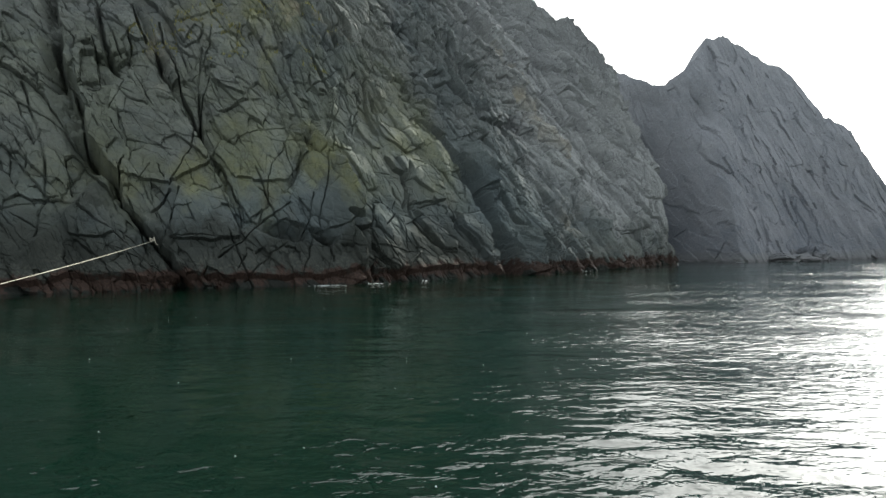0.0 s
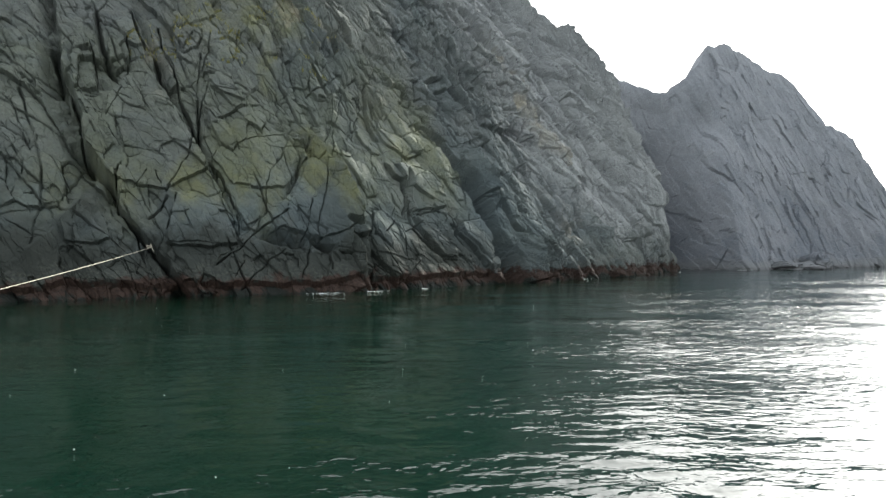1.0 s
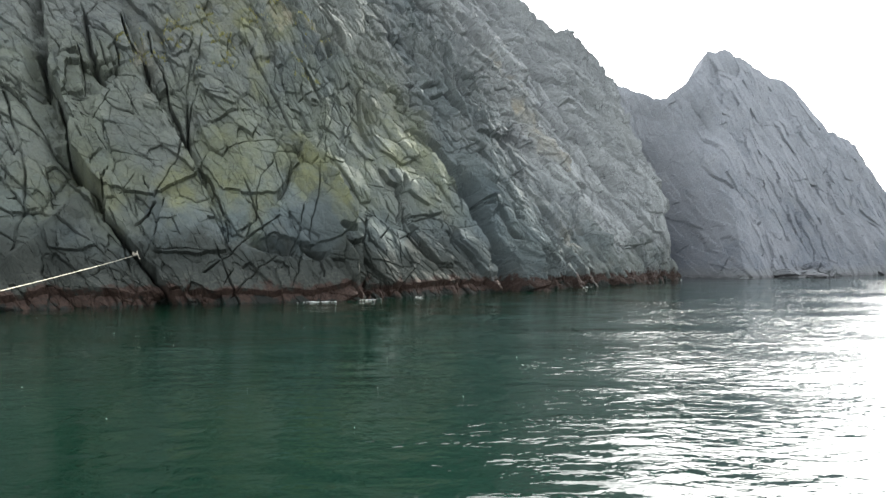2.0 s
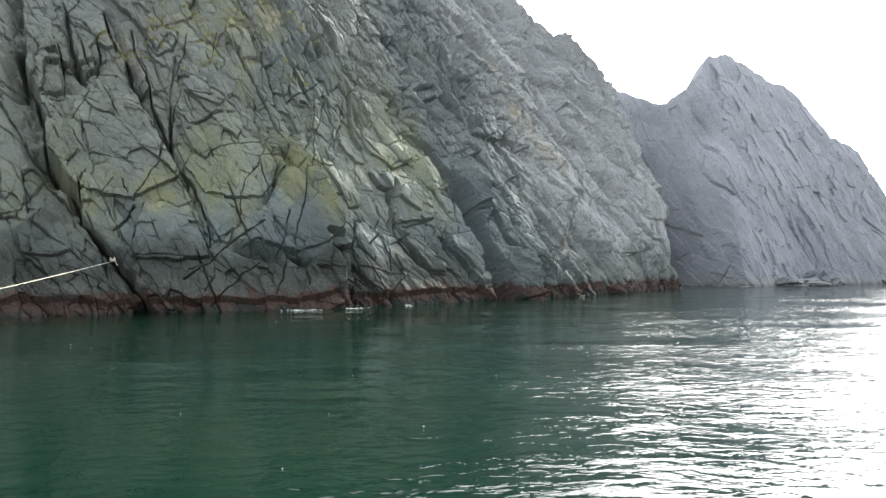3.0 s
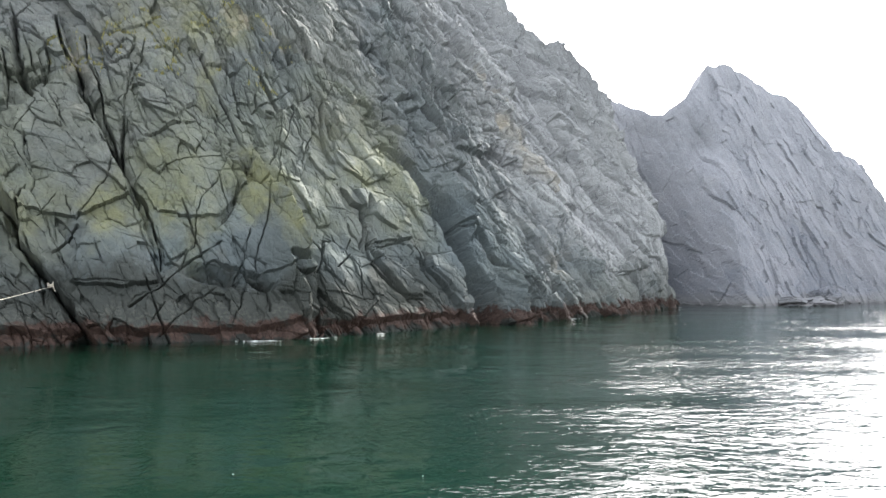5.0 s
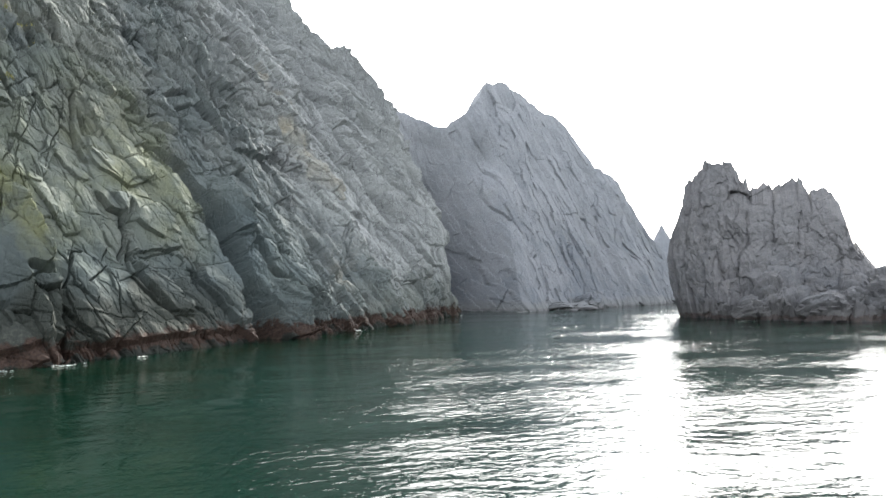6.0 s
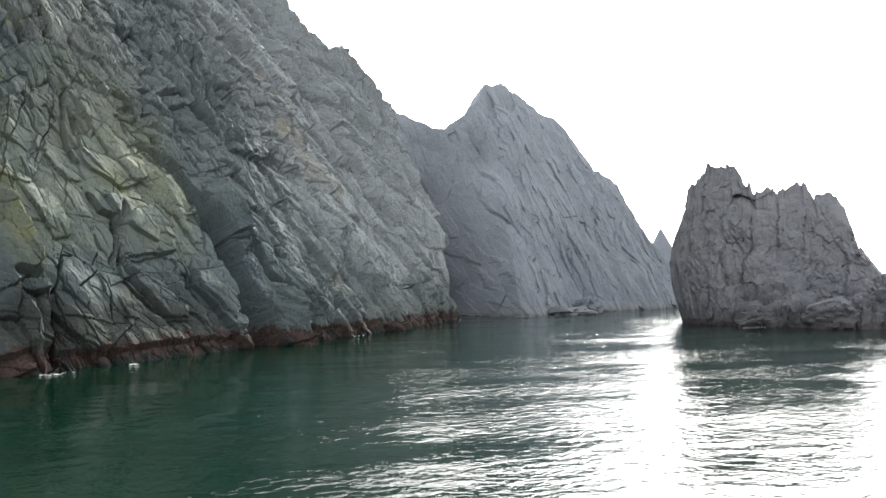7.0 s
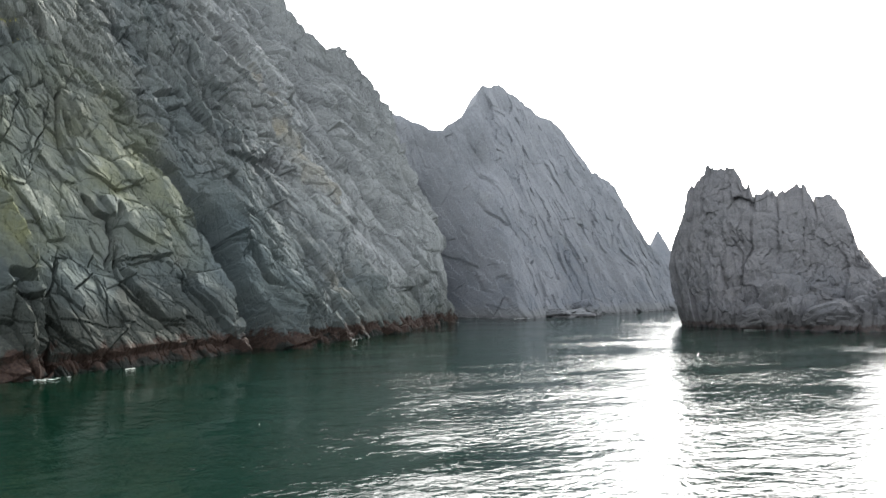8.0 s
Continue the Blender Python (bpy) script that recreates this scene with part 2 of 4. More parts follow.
def blocks(s, v, lean, wide, high, seed, offset, tilt, groove, gap, skew=0.5):
    """Relief of two crossing sets of joints: long strips, cut across into blocks; sharp steps and a thin groove between them."""
    a = radians(lean)
    p, q = s * math.cos(a) + v * math.sin(a), -s * math.sin(a) + v * math.cos(a)
    p = p + 0.10 * wide * soft(p / wide, q / high * 2, seed + 9)
    i, edge_p, dx = line_cells(p / wide, seed)
    q = q / high + chaos(i, i * 0, seed + 2) * 9 + skew * dx * (chaos(i, i * 0, seed + 3) - 0.3)
    j, edge_q, dy = line_cells(q, seed + 4, i)
    border = np.minimum(edge_p * wide, edge_q * high)
    out = offset * 2 * (chaos(i, j, seed + 5) - 0.5)
    out = out + tilt * (2 * wide * (chaos(i, j, seed + 6) - 0.4) * dx + 0.7 * high * (chaos(i, j, seed + 7) - 0.4) * dy)
    return out - groove * np.exp(-((border / gap) ** 2)) * (0.4 + 0.9 * chaos(i, j, seed + 8)), i * 1000 + j


def joints(s, v, angle, spacing, seed, depth, gap, share, run=2.6):
    """One family of straight parallel cracks of limited length: the share of them that is open tapers out at both ends."""
    a = radians(angle)
    p, q = s * math.cos(a) + v * math.sin(a), -s * math.sin(a) + v * math.cos(a)
    p = p + 0.05 * spacing * soft(p / spacing * 1.5, q / run * 4, seed + 9)
    i, edge, _ = line_cells(p / spacing, seed, 0, 0.9)
    near = np.where(p / spacing - i - 0.5 > 0, i + 1, i)
    opened = np.clip(5 * (soft(near * 7.31 + 0.37, q / run + near * 3.7, seed + 2) + share - 0.5), 0, 1)
    opened = opened * np.clip(0.55 + 1.8 * rough(s / 0.9, v / 0.9, seed + 11, 2), 0.05, 1.2)
    return -depth * opened * np.exp(-((edge * spacing / gap) ** 2))


def curve_through(points, step):
    """A smooth line through points of the plan, at even steps (Catmull-Rom)."""
    pts = np.array(points, float)
    pts = np.vstack([2 * pts[0] - pts[1], pts, 2 * pts[-1] - pts[-2]])
    out = []
    for i in range(1, len(pts) - 2):
        t = np.linspace(0, 1, 40, endpoint=False)[:, None]
        a, b2, c, d = pts[i - 1], pts[i], pts[i + 1], pts[i + 2]
        out.append(0.5 * (2 * b2 + (c - a) * t + (2 * a - 5 * b2 + 4 * c - d) * t ** 2 + (3 * b2 - a - 3 * c + d) * t ** 3))
    line = np.vstack(out + [pts[-2:-1]])
    s = np.concatenate([[0], np.cumsum(np.hypot(*np.diff(line, axis=0).T))])
    even = np.arange(0, s[-1], step)
    return np.stack([np.interp(even, s, line[:, k]) for k in range(line.shape[1])], 1), even


def along(x, table):
    """Values between the rows of a short table, smoothed."""
    xs, ys = np.array(table, float).T
    return np.interp(x, xs, ys)


# the main cliff: the line of its foot, and for each stretch its height and how far it leans back per metre of height
CLIFF_FOOT = [(-60, 14), (-34, 28), (-20, 35), (-12, 37.6), (-5, 40.3), (-1, 43.6), (3.5, 49), (8, 52.3), (14.8, 61), (20, 68), (23.2, 73), (24.2, 77.5), (21.5, 83), (15, 89), (5, 95)]
FOOT, FOOT_S = curve_through(CLIFF_FOOT, 0.25)


def foot_s(x, y):
    return float(FOOT_S[np.argmin(np.hypot(FOOT[:, 0] - x, FOOT[:, 1] - y))])


CORNER = foot_s(23.2, 73)
tangent = np.gradient(FOOT, axis=0)
tangent /= np.linalg.norm(tangent, axis=1)[:, None]
kernel = np.hanning(81)
kernel /= kernel.sum()
BACK = np.stack([np.convolve(np.pad(k, 40, mode="edge"), kernel, "valid") for k in (-tangent[:, 1], tangent[:, 0])], 1)
BACK /= np.linalg.norm(BACK, axis=1)[:, None]
LEAN = [(0, 0.55), (CORNER - 34, 0.55), (CORNER - 22, 0.60), (CORNER - 8, 0.55), (CORNER, 0.42), (CORNER + 8, 0.42), (200, 0.5)]
CREST = [(0, 25), (52, 25), (66, 30), (CORNER - 16, 38), (CORNER - 10, 36.9), (CORNER - 6, 35.6), (CORNER - 3, 32.0), (CORNER - 2, 27.8), (CORNER - 1, 26.1), (CORNER + 0.5, 24.9), (CORNER + 1.2, 21.6), (CORNER + 2.2, 20.4), (CORNER + 6, 20.2), (CORNER + 14, 18), (200, 17)]


def cliff_base(s, z):
    """Place on the plain cliff face at s metres along its foot and z metres up, and the way out of the rock."""
    bx, by = np.interp(s, FOOT_S, BACK[:, 0]), np.interp(s, FOOT_S, BACK[:, 1])
    steep = np.clip(1 - np.abs(s - CORNER) / 9, 0, 1)
    up = np.maximum(z, -3)
    go = along(s, LEAN) * (up - steep * 0.75 * np.minimum(up, 8))
    return np.stack([np.interp(s, FOOT_S, FOOT[:, 0]) + bx * go, np.interp(s, FOOT_S, FOOT[:, 1]) + by * go, z + 0 * s], -1), np.stack([-bx * 0.88, -by * 0.88, 0 * bx + 0.45], -1)


# large forms of the cliff, each along a line of (s, z): how far it stands out (or back), and how far it reaches to either side
FORMS = []


def form(depth, low_side, high_side, *line):
    FORMS.append((depth, low_side, high_side, line if line[0][1] < line[-1][1] else line[::-1]))


form(0.9, 7, 0.35, (61.0, 18.9), (64.4, 17.0), (67.7, 15.6), (69.7, 14.9), (71.0, 13.1), (72.1, 10.9), (72.9, 8.4), (73.7, 6.3), (73.7, 3.9), (73.9, 1.5), (73.7, -1.5))
form(-1.6, 0.15, 3.0, (61.4, 19.0), (64.8, 17.1), (68.0, 15.7), (70.1, 15.0), (71.5, 13.1))
form(-4.6, 1.0, 1.5, (70.9, 12.4), (73.3, 9.7), (74.5, 7.2), (74.9, 4.3), (75.2, 1.5), (75.0, -1.5))
form(-1.3, 0.7, 0.5, (66.1, 18.6), (69.4, 16.6), (72.1, 13.1))
form(0.8, 0.7, 0.5, (75.9, 9.9), (77.0, 6.2))
form(-2.4, 0.5, 0.7, (77.4, 6.9), (77.8, 4.3), (79.9, 2.7), (79.6, -1.5))
form(1.0, 0.9, 0.6, (78.2, 3.2), (77.7, -1.0))
form(0.4, 1.8, 5.0, (78.5, 13.0), (80.5, 7.5), (81.5, 3.0))
form(1.2, 3.2, 0.7, (91.5, 20.5), (90.0, 15.2), (89.1, 11.8), (89.3, 8.2), (89.5, 4.7), (90.5, -1.5))
form(0.8, 2.5, 0.4, (83.9, 22.0), (87.3, 18.7), (88.0, 16.0))
form(-1.6, 1.6, 0.9, (94.5, 30.0), (96.8, 20.5), (98.0, 12.8), (98.8, 8.8))
form(1.0, 2.4, 0.5, (60.4, 8.9), (61.9, 6.8), (62.5, 4.7), (62.8, 3.3))
form(-0.5, 0.5, 0.12, (60.2, 8.8), (58.8, 6.3), (57.7, 5.2), (55.6, 3.6), (54.9, 2.6))
form(0.7, 1.5, 0.35, (61.3, 3.5), (62.1, 2.0), (62.3, -1.0))
form(-0.6, 0.12, 0.16, (62.9, 3.3), (62.9, 1.4), (63.3, -1.0))
form(-0.9, 0.5, 0.5, (55.9, 3.4), (58.3, 3.0), (60.0, 2.6))
form(-1.0, 1.1, 0.14, (44.9, 20.0), (45.6, 15.6), (45.9, 12.5), (46.5, 10.4), (47.6, 7.4))
form(-0.5, 0.15, 0.5, (46.7, 8.4), (47.8, 7.1), (48.9, 4.9), (50.2, 3.3), (50.9, 2.4), (52.6, -0.5))
form(-0.45, 0.12, 0.4, (49.2, 18.0), (49.9, 16.1), (51.6, 11.8), (52.6, 9.3), (53.4, 7.9), (54.3, 5.9), (54.8, 3.6))
form(-0.4, 0.08, 0.10, (53.2, 14.9), (52.9, 10.8), (53.2, 7.9))
form(-0.5, 0.10, 0.16, (57.5, 15.5), (59.1, 11.9), (60.3, 8.9))
form(-0.5, 0.35, 0.20, (68.6, 7.3), (67.6, 4.8), (69.3, 1.6))
form(-0.4, 0.10, 0.10, (44.0, 12.0), (45.3, 7.0), (45.2, 2.8))
form(0.8, 0.8, 1.2, (45.3, 2.4), (47.4, 5.2))
form(-0.7, 1.6, 1.6, (50.2, 2.8), (50.9, 2.2))


# joints of the cliff, each along a line of (s, z): depth, half width, and how far the side towards the rope stands proud of the other
CRACKS = []


def crack(depth, gap, proud, *line):
    CRACKS.append((depth, gap, proud, line if line[0][1] < line[-1][1] else line[::-1]))


# the great joint beside the rope, from the top to the water
crack(1.0, 0.3, -0.5, (45.4, 15.0), (45.9, 13.2), (46.6, 11.2), (46.9, 9.7), (47.3, 8.2), (47.9, 7.0), (48.8, 5.8), (49.1, 4.6), (50.0, 3.7), (50.9, 2.6), (51.7, 1.5), (52.7, 0.2))
crack(0.5, 0.1, 0, (46.0, 15.5), (46.3, 14.5), (46.3, 13.7))
crack(0.6, 0.12, 0.3, (47.1, 15.3), (47.5, 13.5), (47.6, 11.8))
crack(0.5, 0.16, 0, (46.7, 11.5), (47.6, 11.7))
crack(0.8, 0.3, 0.3, (47.3, 17.5), (47.5, 15.9), (47.9, 14.2), (48.3, 13.2), (48.6, 12.8))
crack(0.5, 0.14, 0, (48.3, 13.2), (49.1, 13.7), (49.1, 15.0), (48.9, 15.7), (49.6, 16.4))
# the joint down the middle of the broad slab
crack(0.9, 0.16, 0.35, (49.0, 18.0), (49.5, 16.2), (50.1, 14.9), (50.6, 14.1), (50.8, 13.0), (51.2, 12.4), (51.5, 11.4), (52.0, 10.6), (52.6, 9.4), (53.2, 8.4), (53.8, 7.6), (54.5, 6.4), (54.9, 4.9), (55.3, 3.3))
crack(0.7, 0.16, -0.25, (50.6, 16.9), (50.8, 15.5), (51.1, 14.6), (51.6, 13.5), (51.8, 12.4), (52.2, 11.1), (52.9, 9.2))
crack(0.7, 0.22, -0.3, (53.7, 12.5), (53.1, 11.0), (53.0, 9.1))
crack(0.5, 0.1, 0, (53.3, 16.2), (52.9, 15.3), (51.8, 14.6), (51.4, 14.4))
crack(0.5, 0.1, 0, (52.0, 12.6), (52.7, 12.6), (53.2, 13.1), (53.4, 14.0), (53.7, 15.0), (53.9, 16.5))
crack(0.4, 0.07, 0, (48.8, 12.5), (48.5, 11.1), (48.2, 10.3), (47.5, 9.8))
crack(0.4, 0.07, 0.1, (48.6, 10.4), (48.8, 9.2), (49.1, 8.4))
crack(0.5, 0.08, 0, (55.8, 16.9), (55.4, 14.2), (54.7, 13.9))
crack(0.5, 0.12, 0.2, (55.1, 13.0), (55.6, 11.9), (56.1, 11.0), (55.1, 10.6), (54.1, 10.2))
crack(0.45, 0.1, 0, (53.7, 12.2), (54.4, 12.0), (55.5, 11.8))
crack(0.35, 0.06, 0, (54.5, 8.4), (56.7, 9.1), (58.6, 9.4))
crack(0.5, 0.1, 0, (52.7, 9.2), (52.6, 8.1), (52.3, 7.5))
crack(0.7, 0.2, 0.35, (57.5, 19.0), (58.0, 18.2), (58.3, 17.1), (58.5, 16.0), (59.1, 15.3))
# the joint left of the green ribs, down to the foot
crack(0.8, 0.14, 0.35, (59.1, 15.3), (59.7, 13.4), (60.0, 11.5), (60.6, 10.3), (61.1, 9.2), (61.5, 8.1), (62.2, 6.4), (62.6, 5.4), (63.1, 4.3))
crack(0.9, 0.18, 0.35, (62.9, 3.2), (62.9, 1.7), (62.9, 0.5), (62.9, -0.1))
crack(0.5, 0.1, 0, (57.7, 12.8), (58.2, 12.2), (58.9, 11.0), (59.6, 10.0), (60.0, 9.2))
crack(0.5, 0.14, 0, (60.8, 12.2), (62.5, 12.9), (65.0, 13.9))
crack(0.5, 0.08, 0, (65.3, 13.6), (64.0, 11.5), (62.5, 9.6), (62.0, 8.0))
crack(0.5, 0.08, 0, (67.2, 13.7), (66.5, 11.8), (65.1, 10.5), (64.1, 9.0))
crack(0.4, 0.07, 0, (63.5, 12.6), (62.8, 10.4), (61.6, 9.0))
crack(0.7, 0.22, -0.3, (67.6, 13.6), (67.1, 11.9), (66.9, 10.5), (67.2, 9.5))
crack(0.6, 0.1, 0.1, (71.5, 21.7), (71.4, 19.9), (71.3, 18.2))
crack(0.8, 0.28, 0.2, (68.6, 19.4), (68.9, 18.4), (68.7, 16.7))
crack(0.6, 0.1, 0.1, (74.1, 23.0), (74.1, 20.4), (73.8, 17.9))
crack(0.5, 0.1, 0, (70.1, 16.3), (70.7, 15.6), (72.2, 15.3), (72.8, 14.4))
crack(0.5, 0.1, 0, (70.7, 14.9), (71.3, 13.5), (71.9, 12.9))
crack(0.8, 0.26, 0, (71.1, 12.6), (72.0, 12.2), (72.6, 11.4), (72.5, 10.3))
crack(0.6, 0.16, 0.25, (71.4, 17.5), (72.3, 16.7), (72.8, 15.7), (73.2, 14.6), (73.4, 13.8))
crack(0.5, 0.1, 0.1, (76.7, 23.7), (76.2, 22.0), (75.8, 19.0), (75.9, 17.8))
crack(0.5, 0.1, 0.1, (82.9, 25.4), (79.8, 22.0), (78.5, 19.6))
crack(0.7, 0.14, 0, (49.0, 7.5), (48.8, 6.5), (48.9, 5.8))
crack(0.4, 0.07, 0, (50.4, 7.0), (49.6, 5.9))
crack(0.5, 0.1, 0, (52.3, 7.6), (51.8, 6.6), (51.4, 5.7))
crack(0.5, 0.1, 0, (50.8, 6.9), (51.2, 6.0))
crack(0.7, 0.16, -0.4, (51.9, 5.7), (51.6, 4.3), (51.3, 3.2), (51.0, 2.5))
crack(0.7, 0.35, 0, (50.5, 4.2), (51.1, 4.9), (51.5, 5.6))
crack(0.5, 0.1, 0, (54.2, 7.3), (54.0, 6.3))
crack(0.4, 0.12, 0.1, (51.4, 2.9), (52.8, 2.8), (54.6, 2.6))
crack(0.6, 0.1, 0, (58.2, 8.0), (57.3, 6.8), (56.9, 6.0), (56.8, 4.4))
crack(0.7, 0.2, 0, (58.1, 4.6), (56.8, 3.9), (56.0, 3.4), (55.2, 2.5), (53.9, 1.7))
crack(0.25, 0.08, 0, (56.5, 4.4), (55.7, 3.5), (55.3, 2.8))
crack(0.25, 0.08, 0, (57.9, 2.7), (57.0, 2.1), (56.2, 1.4), (55.2, 0.4))
crack(0.25, 0.08, 0, (55.5, 2.0), (54.8, 0.9))
crack(0.5, 0.08, 0, (58.1, 8.5), (58.5, 7.2), (58.7, 6.3))
crack(0.5, 0.09, 0, (61.1, 7.6), (61.0, 6.6), (60.5, 5.3), (59.9, 4.3), (59.7, 3.1))
crack(0.5, 0.09, 0, (59.7, 5.3), (59.3, 3.9), (58.6, 2.9))
crack(0.9, 0.35, 0, (59.3, 2.9), (60.7, 2.4))
crack(0.7, 0.2, 0, (60.3, 2.5), (60.2, 1.3))
crack(0.8, 0.3, 0, (61.5, 3.8), (63.0, 3.5))
crack(0.7, 0.14, -0.35, (66.9, 8.1), (67.3, 7.2), (68.2, 6.9), (68.1, 6.4), (67.5, 5.3), (66.9, 4.6))
crack(0.7, 0.12, 0.3, (66.9, 4.6), (67.5, 3.6), (68.1, 2.4), (68.8, 1.8), (69.2, 0.9))
crack(0.5, 0.08, 0, (68.9, 9.2), (68.3, 7.5))
crack(0.3, 0.1, 0, (67.5, 4.9), (69.0, 4.8), (71.0, 5.1))
# the joint behind the prow
crack(0.8, 0.13, 0.35, (70.2, 9.4), (70.8, 8.8), (71.1, 7.4), (71.2, 5.9), (71.1, 5.0), (70.8, 3.7), (70.5, 2.3), (70.2, 0.1))
crack(0.5, 0.1, 0.15, (66.8, 8.4), (66.6, 6.3), (66.4, 5.1), (65.9, 4.5))
crack(0.5, 0.1, 0, (65.9, 4.5), (65.0, 5.0), (64.6, 5.1), (63.7, 3.8), (63.1, 3.1))
crack(0.7, 0.28, 0, (71.5, 4.9), (71.6, 4.2), (71.6, 3.3))
crack(0.4, 0.08, 0, (66.2, 4.4), (64.5, 3.4))
crack(0.6, 0.14, 0.3, (76.7, 9.9), (76.5, 8.5), (76.8, 7.5), (77.0, 6.6), (76.3, 5.2))
crack(0.7, 0.25, 0, (74.6, 6.9), (75.6, 6.5), (76.8, 6.2))
crack(0.8, 0.2, 0.3, (87.3, 14.0), (85.6, 11.8), (85.0, 10.2), (83.8, 9.0))
crack(0.6, 0.2, 0, (84.1, 9.5), (79.9, 8.5))
crack(0.6, 0.12, 0.2, (90.2, 13.4), (90.0, 10.6), (89.5, 8.0), (88.8, 5.7), (88.2, 3.7), (88.5, 2.2))
crack(0.8, 0.22, 0.2, (89.7, 10.4), (89.0, 8.3), (87.7, 6.4))
crack(0.6, 0.12, 0.2, (87.5, 6.1), (86.8, 3.6), (87.0, 1.9), (86.0, 0.4))
crack(0.5, 0.11, 0.1, (83.6, 5.5), (84.3, 3.2), (84.5, 1.1))
crack(0.5, 0.11, 0.2, (95.7, 10.3), (95.4, 6.4), (95.1, 3.4))
crack(0.5, 0.11, 0.2, (96.6, 7.0), (97.9, 4.1), (99.3, 1.2))
crack(0.5, 0.16, 0.2, (99.1, 12.1), (98.5, 10.0), (98.9, 7.4))
crack(0.5, 0.14, 0.2, (104.0, 13.7), (104.3, 11.8), (104.4, 8.9), (104.8, 6.5))
crack(0.5, 0.1, -0.2, (89.5, 22.9), (89.8, 20.5), (89.7, 17.6), (88.5, 14.5))
crack(0.8, 0.22, -0.3, (80.4, 19.6), (79.9, 17.7), (79.8, 15.4), (79.5, 13.6), (80.0, 12.5))
crack(0.6, 0.14, 0.2, (76.6, 22.4), (76.1, 19.9), (75.8, 17.8))
crack(0.6, 0.14, 0.2, (81.1, 24.1), (78.5, 20.6), (77.2, 17.2))
crack(0.6, 0.14, 0.2, (74.8, 22.0), (74.6, 19.4), (74.5, 17.3))
crack(0.9, 0.4, 0, (73.5, 15.5), (75.2, 15.7), (77.5, 16.5))
crack(0.7, 0.16, 0.2, (73.7, 15.6), (73.7, 13.7), (73.9, 12.2))
crack(0.7, 0.14, 0.2, (75.2, 15.6), (75.2, 13.7), (74.8, 11.0), (74.9, 9.8))
crack(0.6, 0.14, 0.2, (79.8, 17.5), (78.3, 15.1), (78.5, 13.4), (78.2, 11.9))
crack(0.6, 0.16, 0.2, (85.3, 25.4), (84.0, 22.6), (84.2, 20.8))
crack(0.6, 0.14, 0.2, (88.8, 24.7), (90.1, 24.1), (89.4, 22.6))
crack(0.6, 0.25, 0.3, (80.8, 12.3), (82.6, 12.0), (85.7, 13.4))
crack(0.5, 0.12, 0.1, (101.2, 23.7), (100.5, 21.9), (99.0, 19.5))
crack(0.5, 0.14, 0.2, (98.4, 26.6), (98.7, 23.9), (98.7, 21.7))
crack(0.7, 0.16, 0, (75.8, 4.6), (75.8, 3.6), (75.2, 2.5))
crack(0.6, 0.12, 0, (66.2, 4.2), (66.1, 3.1), (65.9, 2.0))
crack(0.6, 0.12, 0.2, (64.8, 5.6), (63.9, 4.3), (63.6, 3.6))


# slabs that stand proud of the face: how far, and their outline in (s, z)
SLABS = []


def slab(proud, *outline):
    SLABS.append((proud, outline))


# the broad pale slab
slab(0.4, (48.2, 11.7), (49.5, 14.0), (51.0, 12.3), (52.6, 9.2), (53.7, 7.3), (52.6, 6.6), (51.4, 5.8), (49.5, 6.2), (48.8, 6.2), (47.3, 8.6), (47.5, 9.8), (48.2, 10.3))
slab(0.35, (53.5, 10.7), (56.1, 11.0), (57.5, 10.6), (59.3, 9.3), (59.8, 7.6), (57.9, 5.9), (56.6, 5.8), (55.1, 6.1), (53.9, 8.0), (53.3, 9.3))
slab(0.35, (60.4, 8.3), (62.2, 6.7), (63.0, 4.4), (61.3, 3.1), (59.4, 3.1), (57.7, 3.7), (56.8, 3.4), (58.1, 4.9), (59.3, 6.6))
# the blue slab over the drips
slab(0.45, (52.0, 5.7), (54.0, 5.8), (54.7, 4.6), (55.1, 2.8), (53.6, 2.5), (51.5, 2.8), (51.6, 4.2))
slab(0.25, (52.3, 2.3), (53.6, 2.3), (53.9, 0.4), (52.7, 0.3), (51.7, 1.5))
slab(0.45, (46.4, 15.2), (47.1, 15.3), (47.6, 12.0), (46.6, 11.7), (46.3, 13.7))
slab(0.4, (48.0, 15.8), (48.9, 15.7), (49.2, 13.8), (48.3, 13.4), (48.0, 14.6))
slab(0.4, (50.1, 16.9), (50.7, 16.9), (51.4, 14.2), (51.7, 12.7), (51.2, 12.5), (50.6, 14.3))
slab(0.3, (51.8, 17.3), (53.2, 16.6), (53.0, 15.3), (52.0, 14.8), (51.5, 15.8))
slab(0.3, (53.4, 14.6), (55.3, 16.4), (56.2, 13.9), (56.9, 12.8), (55.8, 11.2), (53.8, 12.1))
slab(0.4, (68.2, 13.5), (70.0, 14.1), (70.8, 11.5), (70.8, 8.9), (69.1, 8.3), (67.6, 9.3), (67.3, 9.8))
# the square slab on the prow
slab(0.4, (68.3, 6.8), (70.5, 7.5), (71.2, 6.3), (71.1, 5.1), (67.6, 5.0))
slab(0.3, (67.1, 4.5), (70.9, 4.8), (70.8, 3.3), (70.2, 1.6), (68.9, 1.9), (67.9, 3.3))
slab(0.25, (65.0, 5.0), (66.0, 4.5), (66.4, 3.2), (67.1, 1.9), (65.2, 0.7), (63.7, 1.6), (63.3, 3.2), (64.1, 4.5))
slab(0.3, (61.0, 3.1), (62.3, 2.9), (61.8, 0.2), (60.7, -0.0), (59.6, 0.3), (60.4, 2.3))
slab(0.2, (63.2, 12.5), (67.0, 13.3), (65.6, 10.5), (63.5, 8.1), (62.1, 8.4))
